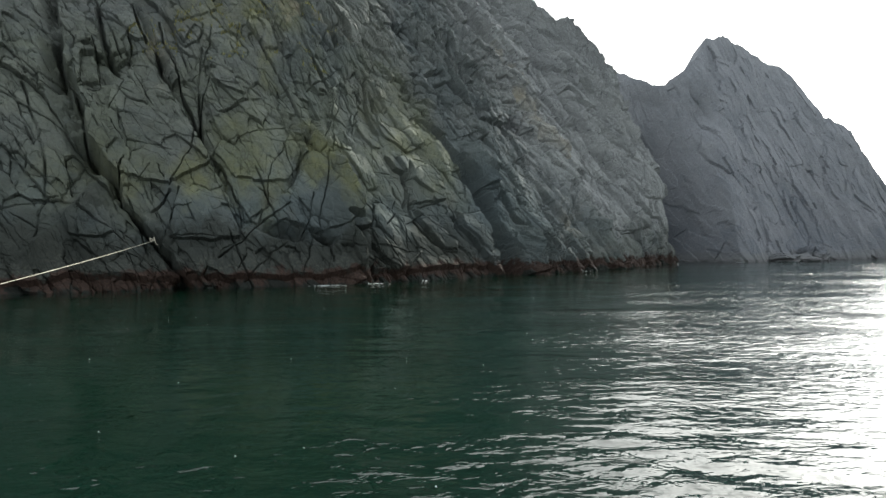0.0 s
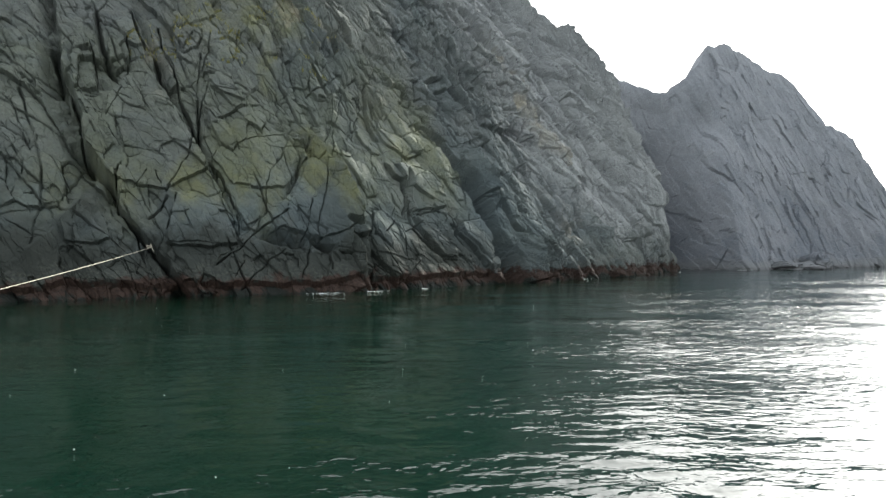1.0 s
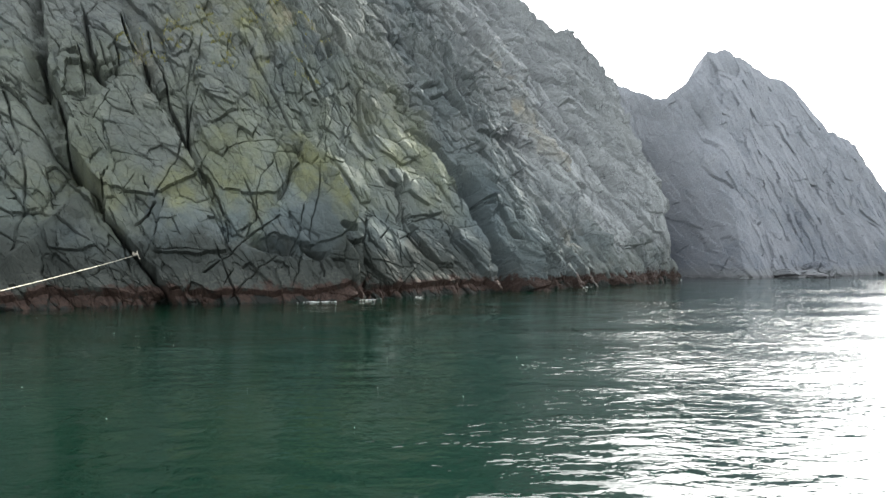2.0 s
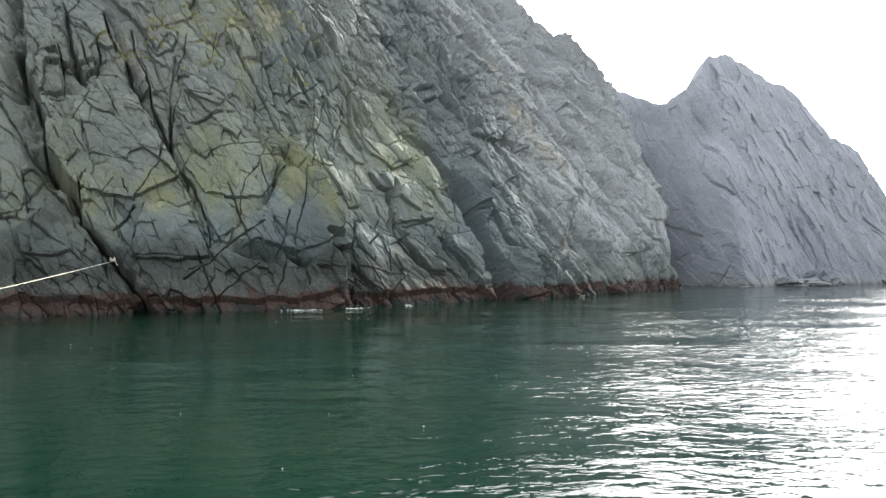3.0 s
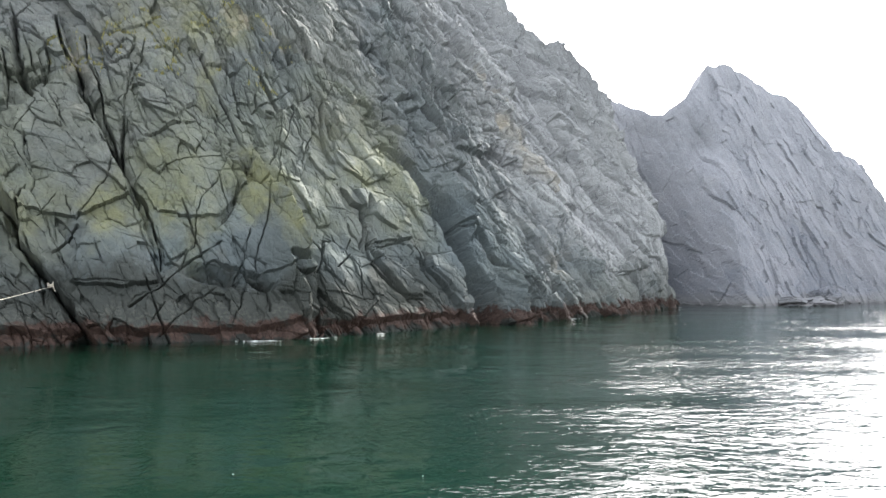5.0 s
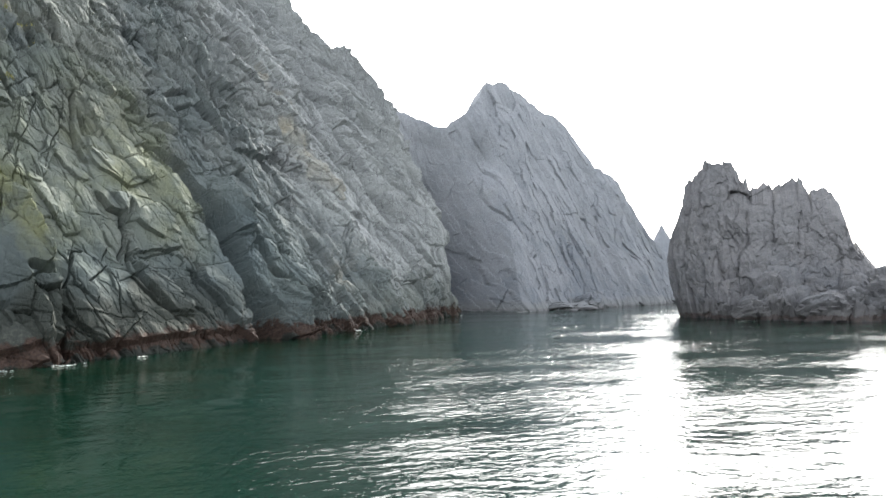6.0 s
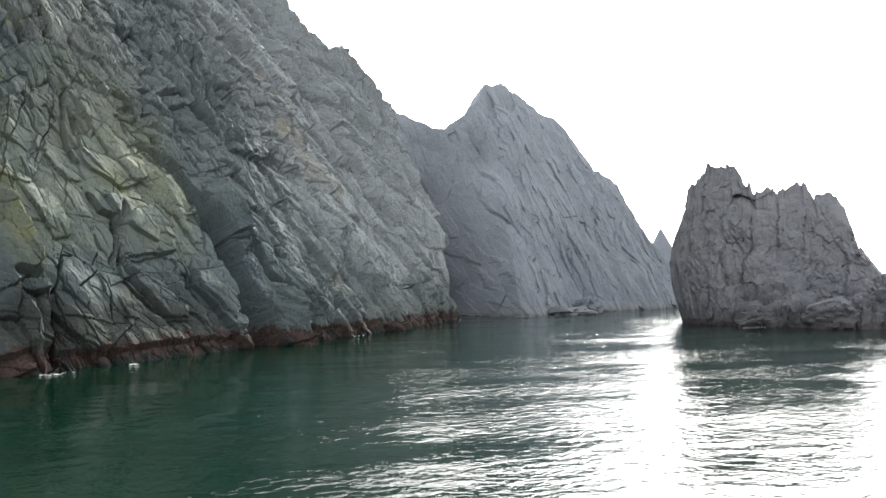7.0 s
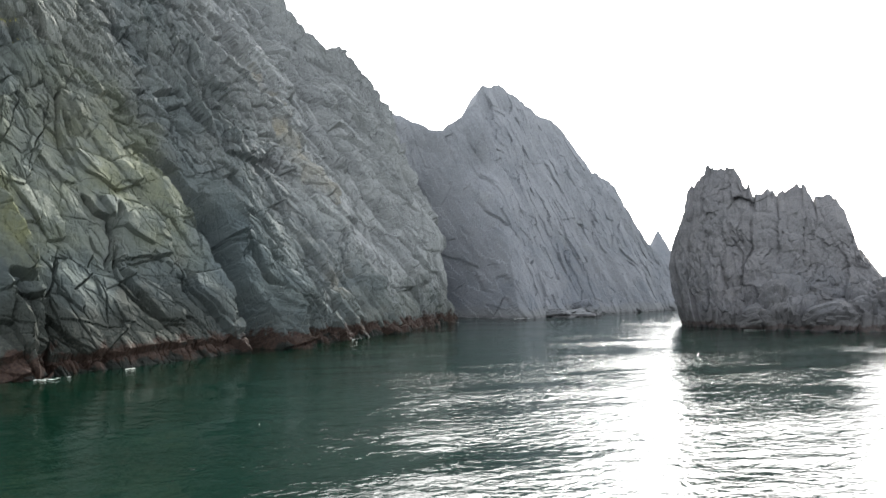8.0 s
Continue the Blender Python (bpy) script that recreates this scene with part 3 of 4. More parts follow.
slab(0.45, (69.1, 16.5), (71.3, 17.3), (72.9, 14.8), (71.3, 13.5), (70.5, 15.1), (69.1, 15.4))
slab(0.35, (46.4, 4.2), (47.5, 4.9), (48.2, 4.5), (48.8, 3.1), (47.9, 2.8), (46.5, 3.1))
slab(0.25, (55.0, 5.5), (56.6, 5.7), (56.7, 4.4), (55.4, 3.7))
slab(0.3, (60.3, 15.2), (62.3, 14.8), (61.0, 12.7), (59.6, 13.0))
# the proud block on the buttress
slab(0.9, (75.3, 9.5), (76.7, 9.9), (76.7, 8.0), (76.9, 6.5), (75.8, 6.5), (74.8, 6.8), (74.9, 8.2))
slab(0.3, (75.1, 6.2), (76.7, 6.1), (75.1, 2.7), (74.4, 2.8), (74.1, 4.2))
slab(0.5, (77.0, 3.1), (78.7, 3.2), (78.9, 1.6), (78.5, -0.0), (74.9, 0.1), (75.7, 1.7))
slab(0.8, (79.3, 13.5), (83.6, 14.7), (86.0, 13.7), (82.6, 12.0), (80.2, 12.0), (78.7, 12.2))
slab(0.5, (81.4, 19.2), (85.4, 20.2), (87.1, 17.9), (87.1, 14.2), (83.6, 14.7), (79.9, 14.2), (80.3, 16.8))
slab(0.4, (88.0, 13.9), (90.2, 13.4), (90.4, 8.9), (88.4, 7.8), (88.7, 10.5), (86.5, 11.9))
slab(0.35, (84.3, 9.1), (85.8, 7.6), (86.9, 5.6), (83.9, 3.6), (82.8, 4.7), (82.6, 7.4))
slab(0.35, (96.0, 9.8), (98.6, 7.0), (99.8, 3.6), (95.7, 3.1), (94.3, 6.4))
slab(0.35, (99.8, 12.2), (103.2, 12.0), (105.8, 6.8), (101.4, 6.6), (99.5, 9.6))
slab(0.35, (87.0, 18.3), (88.8, 18.3), (88.9, 16.2), (87.6, 14.3), (86.0, 14.9))
slab(0.3, (75.5, 15.3), (77.3, 15.3), (77.2, 12.9), (77.7, 11.1), (75.6, 10.4), (75.1, 12.2))


def inside(s, z, outline):
    within = np.zeros(s.shape, bool)
    for (s0, z0), (s1, z1) in zip(outline, outline[1:] + outline[:1]):
        if z0 != z1:
            within ^= ((z0 > z) != (z1 > z)) & (s < s0 + (z - z0) * (s1 - s0) / (z1 - z0))
    return within


def beside(s, z, line):
    """Distance to a line of (s, z), the side of it, and the distance along it to its nearer end."""
    best, side, end = np.full(s.shape, 1e9), np.zeros(s.shape), np.zeros(s.shape)
    lengths = [math.hypot(b2[0] - a[0], b2[1] - a[1]) for a, b2 in zip(line, line[1:])]
    run, total = 0.0, sum(lengths)
    for (s0, z0), (s1, z1), length in zip(line, line[1:], lengths):
        us, uz = s1 - s0, z1 - z0
        k = np.clip(((s - s0) * us + (z - z0) * uz) / (us * us + uz * uz), 0, 1)
        ds, dz = s - s0 - k * us, z - z0 - k * uz
        d = np.hypot(ds, dz)
        closer = d < best
        best = np.where(closer, d, best)
        side = np.where(closer, ds * uz - dz * us, side)
        end = np.where(closer, np.minimum(run + k * length, total - run - k * length), end)
        run += length
    return best, side, end


def forms(s, z, broken):
    """The large forms and the joints; each is worked out only near its own line."""
    shape, s, z, broken = s.shape, s.reshape(-1), z.reshape(-1), broken.reshape(-1)
    out = np.zeros(s.shape)

    def near(line, reach):
        (low_s, low_z), (high_s, high_z) = np.min(line, axis=0) - reach, np.max(line, axis=0) + reach
        return np.flatnonzero((s > low_s) & (s < high_s) & (z > low_z) & (z < high_z))

    for depth, low_side, high_side, line in FORMS:
        pick = near(line, max(low_side, high_side))
        best, side, _ = beside(s[pick], z[pick], line)
        reach = np.where(side > 0, high_side, low_side)
        profile = np.clip(1 - best / reach, 0, 1) ** 1.1 if depth > -1.7 else np.clip(1.9 * (1 - best / reach), 0, 1)
        out[pick] += depth * (broken[pick] if -1.2 < depth < 0 else 1) * profile
    for depth, gap, proud, line in CRACKS:
        pick = near(line, max(2 * gap, 2.2 if proud else 0))
        best, side, end = beside(s[pick], z[pick], line)
        fade = np.clip(end / 0.35, 0, 1)
        wide = (0.7 * gap if depth > 0.75 else min(0.45 * gap, 0.06)) * (0.15 + 0.55 * broken[pick])
        out[pick] -= (depth if depth > 0.65 else 0.65 * depth) * np.clip(1.6 * fade, 0, 1) * np.clip(0.5 + 0.6 * broken[pick], 0.3, 1.2) * np.clip(1.35 - best / wide, 0, 1)
        if proud:
            out[pick] += 0.6 * proud * fade * np.where(side < 0, np.clip(1 - best / 2.2, 0, 1), -np.clip(1 - best / 1.2, 0, 1))
    # each slab leans out a little towards its lower edge
    for proud, outline in SLABS:
        pick = near(outline, 0.1)
        pick = pick[inside(s[pick], z[pick], outline)]
        (low_s, low_z), (high_s, high_z) = np.min(outline, axis=0), np.max(outline, axis=0)
        out[pick] += proud * (0.62 - 0.24 * (z[pick] - low_z) / (high_z - low_z) + 0.25 * (s[pick] - low_s) / (high_s - low_s))
    return out.reshape(shape)


def shear(s):
    """How far the joints lean along the cliff for each metre up."""
    return np.interp(s, [55, 75, 95], [0.38, 0.28, 0.10])


def cliff_relief(s, z, p):
    """Relief at s along the foot and z up; p is s taken along the leaning joints."""
    v = z * 1.15
    far = np.clip((s - 72) / 6, 0, 1)
    calm = 1 - 0.15 * np.clip((s - 83) / 7, 0, 1)
    shattered = np.clip((s - 58) / 8, 0, 1) * np.clip((z - 10.5) / 4, 0, 1)
    wp, wv = p + 0.35 * rough(p / 5, v / 5, 3), v + 0.35 * rough(p / 5, v / 5, 4)
    # edges of blocks break off in small angular steps
    bp, bv = wp + 0.13 * rough(p / 0.5, v / 0.5, 5, 3), wv + 0.13 * rough(p / 0.5, v / 0.5, 6, 3)
    _, name = crags(wp, wv, 8, 3.3, 6.4, 11, 0, 0, 1, 0)
    plate, _ = crags(bp, bv, 8, 3.3, 6.4, 11, 0.18, 0.16, 0.07, 0.15)
    column, _ = crags(bp, bv, 9, 2.2, 5.2, 51, 0.40, 0.24, 0.10, 0.20)
    facet, stone = crags(bp, bv, 10, 1.3, 2.6, 25, 0.14, 0.30, 0.065, 0.13)
    chip, flake = crags(bp, bv, 14, 0.5, 0.95, 35, 0.06, 0.34, 0.07, 0.08)
    patch = np.clip(0.45 + 2.0 * rough(p / 5, v / 5, 44, 2), 0, 1)
    patch2 = np.clip(0.35 + 2.2 * rough(p / 4, v / 4, 45, 2), 0, 1)
    out = plate * (1 - far) + column * far * calm + facet * (0.40 + 0.75 * patch) * (1 - 0.3 * far) * calm + chip * (0.30 + 0.8 * patch2 ** 2 + 0.25 * far + 0.5 * shattered)
    # small blocks that have fallen out leave angular hollows
    out = out - 0.24 * (chaos(stone, stone * 0, 77) < 0.09 * patch) - 0.18 * (chaos(flake, flake * 0, 78) < 0.01 + 0.05 * patch2 + 0.10 * shattered + 0.04 * far) + 0.22 * (chaos(stone, stone * 0, 79) < 0.08)
    # four crossing families of joints, coarse and fine
    for k, (angle, spacing, depth, gap, share) in enumerate(((1, 1.6, 0.30, 0.030, 0.44), (33, 2.2, 0.22, 0.026, 0.28), (-30, 2.4, 0.22, 0.026, 0.24), (76, 2.4, 0.22, 0.026, 0.28))):
        out = out + joints(wp, wv, angle, spacing, 500 + 20 * k, depth, gap * 1.25, share + 0.08 * far)
    for k, (angle, spacing, depth, gap, share) in enumerate(((5, 0.6, 0.20, 0.026, 0.38), (70, 0.8, 0.18, 0.026, 0.32), (42, 0.9, 0.18, 0.026, 0.28), (-25, 0.9, 0.18, 0.026, 0.26))):
        out = out + joints(wp, wv, angle, spacing, 600 + 20 * k, depth, gap, share, 1.3) * (0.35 + 0.65 * patch + 0.5 * shattered)
    low, _ = blocks(wp, wv, 4, 0.45, 1.3, 31, 0.06, 0.22, 0.07, 0.036, 1.2)
    mid, _ = blocks(bp, bv, 13, 1.0, 3.4, 21, 0.22, 0.42, 0.20, 0.055, 1.0)
    out = out + low * (0.3 * patch2 ** 2 * (1 - far) + 0.45 * far + 0.3 * shattered) + mid * (0.9 * far * calm + 0.9 * shattered)
    out = out + 0.4 * rough(s / 8, v / 8, 41, 3) + 0.07 * rough(s / 0.9, v / 0.9, 42, 4)
    # the swell has cut a low notch under the foot of the near face
    out = out - 0.40 * np.clip((0.95 + 0.45 * rough(s / 2.5, s * 0, 46, 4) - z) / 0.16, 0, 1) * np.clip((76 - s) / 3, 0.25, 1)
    broken = np.clip(0.85 + 1.3 * rough(s / 1.1, v / 1.3, 49, 3), 0.15, 1.5)
    tone = 0.65 * chaos(stone, stone * 0, 88) + 0.35 * chaos(flake, flake * 0, 89)
    return out + forms(s + 0.18 * rough(s / 0.7, v / 1.2, 47, 4), z + 0.10 * rough(s / 0.8, v / 1.6, 48, 4), broken), name, tone


def spot(s, z, s0, z0, rs, rz):
    return np.clip(1.3 - np.hypot((s - s0) / rs, (z - z0) / rz), 0, 1)


def cliff_tints(s, z):
    """Where yellow-green lichen, pale tan rock, white droppings, darker stretches and painted-in haze show on the face.
    """
    n = rough(s / 1.5, z / 2.2, 55, 4)
    s, z = s + 1.6 * rough(s / 1.7, z / 1.7, 63, 4), z + 2.4 * rough(s / 1.9, z / 1.9, 64, 4)
    lichen = np.maximum.reduce([spot(s, z, 60.9, 7.0, 1.6, 2.2), 0.9 * spot(s, z, 55.6, 6.4, 2.2, 2.6), 0.8 * spot(s, z, 52.7, 6.2, 1.6, 1.8), 0.9 * spot(s, z, 58.0, 15.0, 1.0, 3.0),
                               0.35 * spot(s, z, 69.0, 9.0, 3.5, 5.5), 0.35 * spot(s, z, 64.5, 4.5, 4.0, 4.0), 0.8 * spot(s, z, 57, 18, 7, 2.6), 0.5 * spot(s, z, 48, 6.5, 3, 3)])
    lichen = np.maximum.reduce([lichen, 0.9 * spot(s, z, 57.7, 13.8, 0.6, 2.2), 0.35 * spot(s, z, 70.6, 9.6, 1.5, 3.6), spot(s, z, 62.3, 6.3, 0.9, 1.6), 0.6 * spot(s, z, 62.1, 3.0, 0.8, 1.2), 0.7 * spot(s, z, 68.3, 1.6, 1.2, 1.0)])
    tan = np.maximum.reduce([spot(s, z, 88.3, 13.2, 1.1, 1.8), spot(s, z, 89.0, 11.6, 1.1, 1.7), spot(s, z, 89.7, 10.0, 1.1, 1.8), 0.9 * spot(s, z, 90.5, 8.7, 1.0, 1.5), 0.7 * spot(s, z, 89.7, 18.3, 0.4, 2.6), 0.5 * spot(s, z, 84.8, 4.0, 0.7, 1.6),
                             0.6 * spot(s, z, 64.7, 17.3, 1.7, 0.8), 0.7 * spot(s, z, 61.7, 18.5, 1.6, 0.9), 0.5 * spot(s, z, 68.0, 15.4, 1.5, 0.8), 0.5 * spot(s, z, 50.9, 14.8, 0.5, 1.7)])
    blue = np.maximum.reduce([spot(s, z, 53.3, 3.6, 2.6, 1.5), spot(s, z, 60.3, 3.9, 2.9, 1.6), 0.7 * spot(s, z, 68, 4.2, 3.5, 1.8), 0.3 * spot(s, z, 48.5, 4.4, 2.0, 1.2), 0.9 * spot(s, z, 65.5, 3.4, 3.2, 2.6), 0.9 * spot(s, z, 70.5, 2.8, 3.0, 2.8), 0.7 * spot(s, z, 76.0, 4.0, 3.0, 4.0)])
    # darker below about 7.5 m towards smaller s
    darkening = np.clip((51.5 - s) / 5, 0, 1) * np.clip((7.5 + 3 * n - z) / 3, 0, 1)
    # two low stretches darkened in colour to offset the sun on them
    darkening = np.maximum.reduce([darkening, 0.8 * spot(s, z, 63, 2.2, 5.5, 3.4), 0.75 * spot(s, z, 69.5, 1.8, 4.0, 3.0)])
    # slightly darker at every height towards smaller s
    darkening = np.maximum(darkening, 0.30 * np.clip((57 - s) / 6, 0, 1))
    # lighter foot past the prow: its own colour, with some haze painted in
    foot_fade = np.clip((s - 69) / 6, 0, 1)
    olive = np.clip((74.3 - s) / 1.5, 0, 1) * np.clip((z - 2.5) / 5.0, 0, 1) * np.clip((19 - z) / 5, 0.3, 1) * np.clip(0.75 + 1.2 * rough(s / 4, z / 4, 58, 4), 0, 1)
    # haze painted in: the colour pales with distance along the foot
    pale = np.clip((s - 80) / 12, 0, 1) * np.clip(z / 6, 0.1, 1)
    slate = np.clip((s - 73.5) / 1.0, 0, 1) * np.clip((86 - s) / 6, 0, 1) * np.clip(0.8 + rough(s / 3, z / 3, 59, 3), 0, 1)
    slate = np.maximum(slate, np.maximum(0.7 * spot(s, z, 63, 15, 6, 6), 0.5 * spot(s, z, 65, 5, 6, 5)) * np.clip(0.9 + 1.5 * n, 0, 1))
    drip = spot(s, z, 52.4, 2.45, 0.75, 0.35) * (rough(s / 0.09, z / 0.9, 57, 2) > 0.0)
    return {"lichen": np.clip(lichen * (1 + 1.3 * n), 0, 1), "tan": np.clip(tan * (1 + 1.2 * n), 0, 1), "drip": drip * 1.0, "olive": olive, "pale": pale, "slate": slate, "darkening": darkening, "foot_fade": foot_fade, "blue": np.clip(1.6 * blue * (1 + 1.4 * n), 0, 1)}


# ---- building ----
def mesh_from(name, verts, faces, material, marks=None, smooth=True):
    """A mesh of quads (or of triangles) from arrays."""
    verts, faces = np.asarray(verts, np.float32), np.asarray(faces, np.int32)
    data = bpy.data.meshes.new(name)
    data.vertices.add(len(verts))
    data.vertices.foreach_set("co", verts.reshape(-1))
    data.loops.add(faces.size)
    data.loops.foreach_set("vertex_index", faces.reshape(-1))
    data.polygons.add(len(faces))
    data.polygons.foreach_set("loop_start", np.arange(0, faces.size, faces.shape[1], dtype=np.int32))
    data.polygons.foreach_set("use_smooth", np.full(len(faces), smooth))
    data.materials.append(material)
    for key, values in (marks or {}).items():
        data.attributes.new(key, "FLOAT", "POINT").data.foreach_set("value", np.ascontiguousarray(values, np.float32))
    data.update(calc_edges=True)
    return data


def quads(rows, cols, closed=False):
    i, j = np.meshgrid(np.arange(rows - 1), np.arange(cols if closed else cols - 1), indexing="ij")
    k = (j + 1) % cols
    return np.stack([i * cols + j, i * cols + k, (i + 1) * cols + k, (i + 1) * cols + j], -1).reshape(-1, 4)


def thing(name, label, category, group="", kind="", at=(0, 0, 0)):
    ob = new(name)
    ob.location = at
    return tagged(ob, label, category, group, kind)


def part(name, data, parent, label=""):
    ob = new(name, data)
    ob.parent = parent
    ob.location = -Vector(parent.location)
    return tagged(ob, label)


def split_parts(names, verts, faces, number, material, parent, marks=None, least=16):
    """One part for each slab, named by whether it stands at the foot, on the face or on the crest; slabs of a few faces go together."""
    order = np.argsort(number, kind="stable")
    cuts = np.flatnonzero(np.diff(number[order])) + 1
    pieces = np.split(order, cuts)
    small = [k for k in pieces if len(k) < least]
    for piece in [k for k in pieces if len(k) >= least] + ([np.concatenate(small)] if small else []):
        used, index = np.unique(faces[piece], return_inverse=True)
        here = {key: values[used] for key, values in (marks or {}).items()}
        z = float(verts[used, 2].mean())
        name = names[1][0 if z < names[0][0] else 2 if z > names[0][1] else 1]
        part(name, mesh_from(name, verts[used], index.reshape(-1, 4), material, here, False), parent, 'dark wet block with red-brown weed at the waterline' if name == 'foot_block' else '')


def main_cliff():
    p = np.concatenate([np.arange(0, 40, 0.6), np.arange(40, 43, 0.12), np.arange(43, 73, 0.040), np.arange(73, 82, 0.058), np.arange(82, CORNER + 12, 0.085), np.arange(CORNER + 12.3, FOOT_S[-1], 0.6)])
    top = along(p, CREST)
    top = top + 0.5 * rough(p / 1.5, p * 0, 61, 4) + 0.4 * chaos(np.floor(p / 0.9), np.floor(p * 0), 62)
    u = np.concatenate([np.linspace(0, 0.5, 390), np.linspace(0.5, 1, 210)[1:], 1 + np.linspace(0, 1, 14)[1:]])
    Q, U = np.meshgrid(p, u)
    T = np.broadcast_to(top, Q.shape)
    Z = -1.5 + np.minimum(U, 1) * (T + 1.5)
    S = np.clip(Q - shear(Q) * Z, 0, FOOT_S[-1])
    P, N = cliff_base(S, Z)
    out, name, tone = cliff_relief(S, Z, Q)
    P = P + N * out[..., None] * np.clip(2.2 - 1.2 * U, 0, 1)[..., None]
    over = np.clip(U - 1, 0, 1)
    bx, by = np.interp(S, FOOT_S, BACK[:, 0]), np.interp(S, FOOT_S, BACK[:, 1])
    P = P + np.stack([bx * over * 26, by * over * 26, -(T + 1.5) * over ** 1.4], -1)
    f = quads(*S.shape)
    marks = {key: values.reshape(-1) for key, values in {**cliff_tints(S, Z), "tone": tone}.items()}
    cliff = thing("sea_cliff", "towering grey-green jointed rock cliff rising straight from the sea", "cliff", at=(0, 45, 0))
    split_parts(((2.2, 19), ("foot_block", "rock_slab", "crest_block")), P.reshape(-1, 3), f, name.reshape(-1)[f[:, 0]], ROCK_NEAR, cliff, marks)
    return P, S, Z


CLIFF_P, CLIFF_S, CLIFF_Z = main_cliff()


def headland():
    """The peaked headland beyond the cove: foot line, crest heights along it."""
    foot, fs = curve_through([(6, 84), (17, 81.5), (25, 79.5), (31, 76.8), (35, 77.5), (44, 81.8), (53, 85.2), (60, 88.5), (66, 93), (70, 99), (68, 106)], 0.11)
    back = np.broadcast_to(np.array([-0.24, 0.97]), foot.shape)
    crest = [(8, 26), (18.4, 24.6), (19.7, 24.2), (21, 23.7), (22.3, 22.9), (23.5, 22.3), (24.6, 21.7), (25.8, 21.3), (27, 22.4), (28.3, 23.2), (29.6, 24.2), (30.8, 25.6), (31.6, 27), (33.3, 27.6), (34.5, 27.7), (35.7, 27.1), (38, 26.2), (40.4, 25), (42.8, 24.5), (44.1, 23.3), (45.3, 20.6), (46.6, 17.8), (49, 16.9), (50.3, 15.9), (51.5, 12.2), (52.7, 10), (53.9, 8.3), (55.1, 6.7), (58.5, 5), (66, 4), (70, 4)]
    x = foot[:, 0]
    xs = np.where(np.arange(len(x)) > np.argmax(x), 2 * x.max() - x, x)
    # the crest stands behind the foot, so a crest at x belongs to a foot somewhat further right
    top = along(xs - 3.0, crest)
    top = top + 0.35 * rough(fs / 1.2, fs * 0, 71, 3) + 0.35 * (chaos(np.floor(fs / 0.7), np.floor(fs * 0), 72) - 0.5)
    u = np.concatenate([np.linspace(0, 1, 240), 1 + np.linspace(0, 1, 12)[1:]])
    S, U = np.meshgrid(fs, u)
    T = np.broadcast_to(top, S.shape)
    Z = -1.5 + np.minimum(U, 1) * (T + 1.5)
    wS = S + 0.5 * rough(S / 6, Z / 6, 5)
    jS, jZ = wS + 0.25 * rough(S / 1.2, Z / 1.2, 6, 3), Z + 0.25 * rough(S / 1.2, Z / 1.2, 7, 3)
    _, name = crags(wS, Z, 17, 2.6, 7.5, 81, 0, 0, 1, 0)
    big, _ = crags(jS, jZ, 17, 2.6, 7.5, 81, 0.16, 0.14, 0.12, 0.02)
    rib, _ = blocks(jS, jZ, 20, 0.95, 5.0, 82, 0.07, 0.22, 0.0, 0.07, 0.8)
    low, _ = blocks(jS, jZ, 15, 0.42, 1.6, 85, 0.03, 0.26, 0.0, 0.04, 1.0)
    out = big + rib + low + 1.5 * rough(S / 7, Z / 16, 83, 3) + 0.12 * rough(S, Z / 1.5, 84, 3)
    x0 = foot[:, 0] - 0.10 * Z
    # the cove: a dark recess whose long wall looks away from the light
    cove = np.where(x0 < 25, np.clip(1 - (25 - x0) / 5, 0, 1), np.clip(1 - (x0 - 25) / 6.5, 0, 1))
    out = out - 8.0 * cove * np.clip(1.25 - Z / 18, 0, 1)
    out = out - 1.6 * np.exp(-((x0 - 30.5) / 1.6) ** 2 - ((Z - 17.5) / 2.6) ** 2)
    go = 0.40 * np.maximum(Z, -2) - out * 0.9 * np.clip((1.02 - U) / 0.12, 0.3, 1)
    over = np.clip(U - 1, 0, 1)
    go = go + over * 24
    P = np.stack([foot[:, 0] + back[:, 0] * go, foot[:, 1] + back[:, 1] * go, Z + 0.25 * out * np.clip(2.2 - 1.2 * U, 0, 1) - (T + 1.5) * over ** 1.4], -1)
    f = quads(*S.shape)
    land = thing("headland", "hazy blue-grey rocky headland rising to a blunt peak above the sea", "headland", at=(40, 84, 0))
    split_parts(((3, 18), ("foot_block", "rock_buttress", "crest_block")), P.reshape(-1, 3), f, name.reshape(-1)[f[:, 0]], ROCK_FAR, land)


headland()


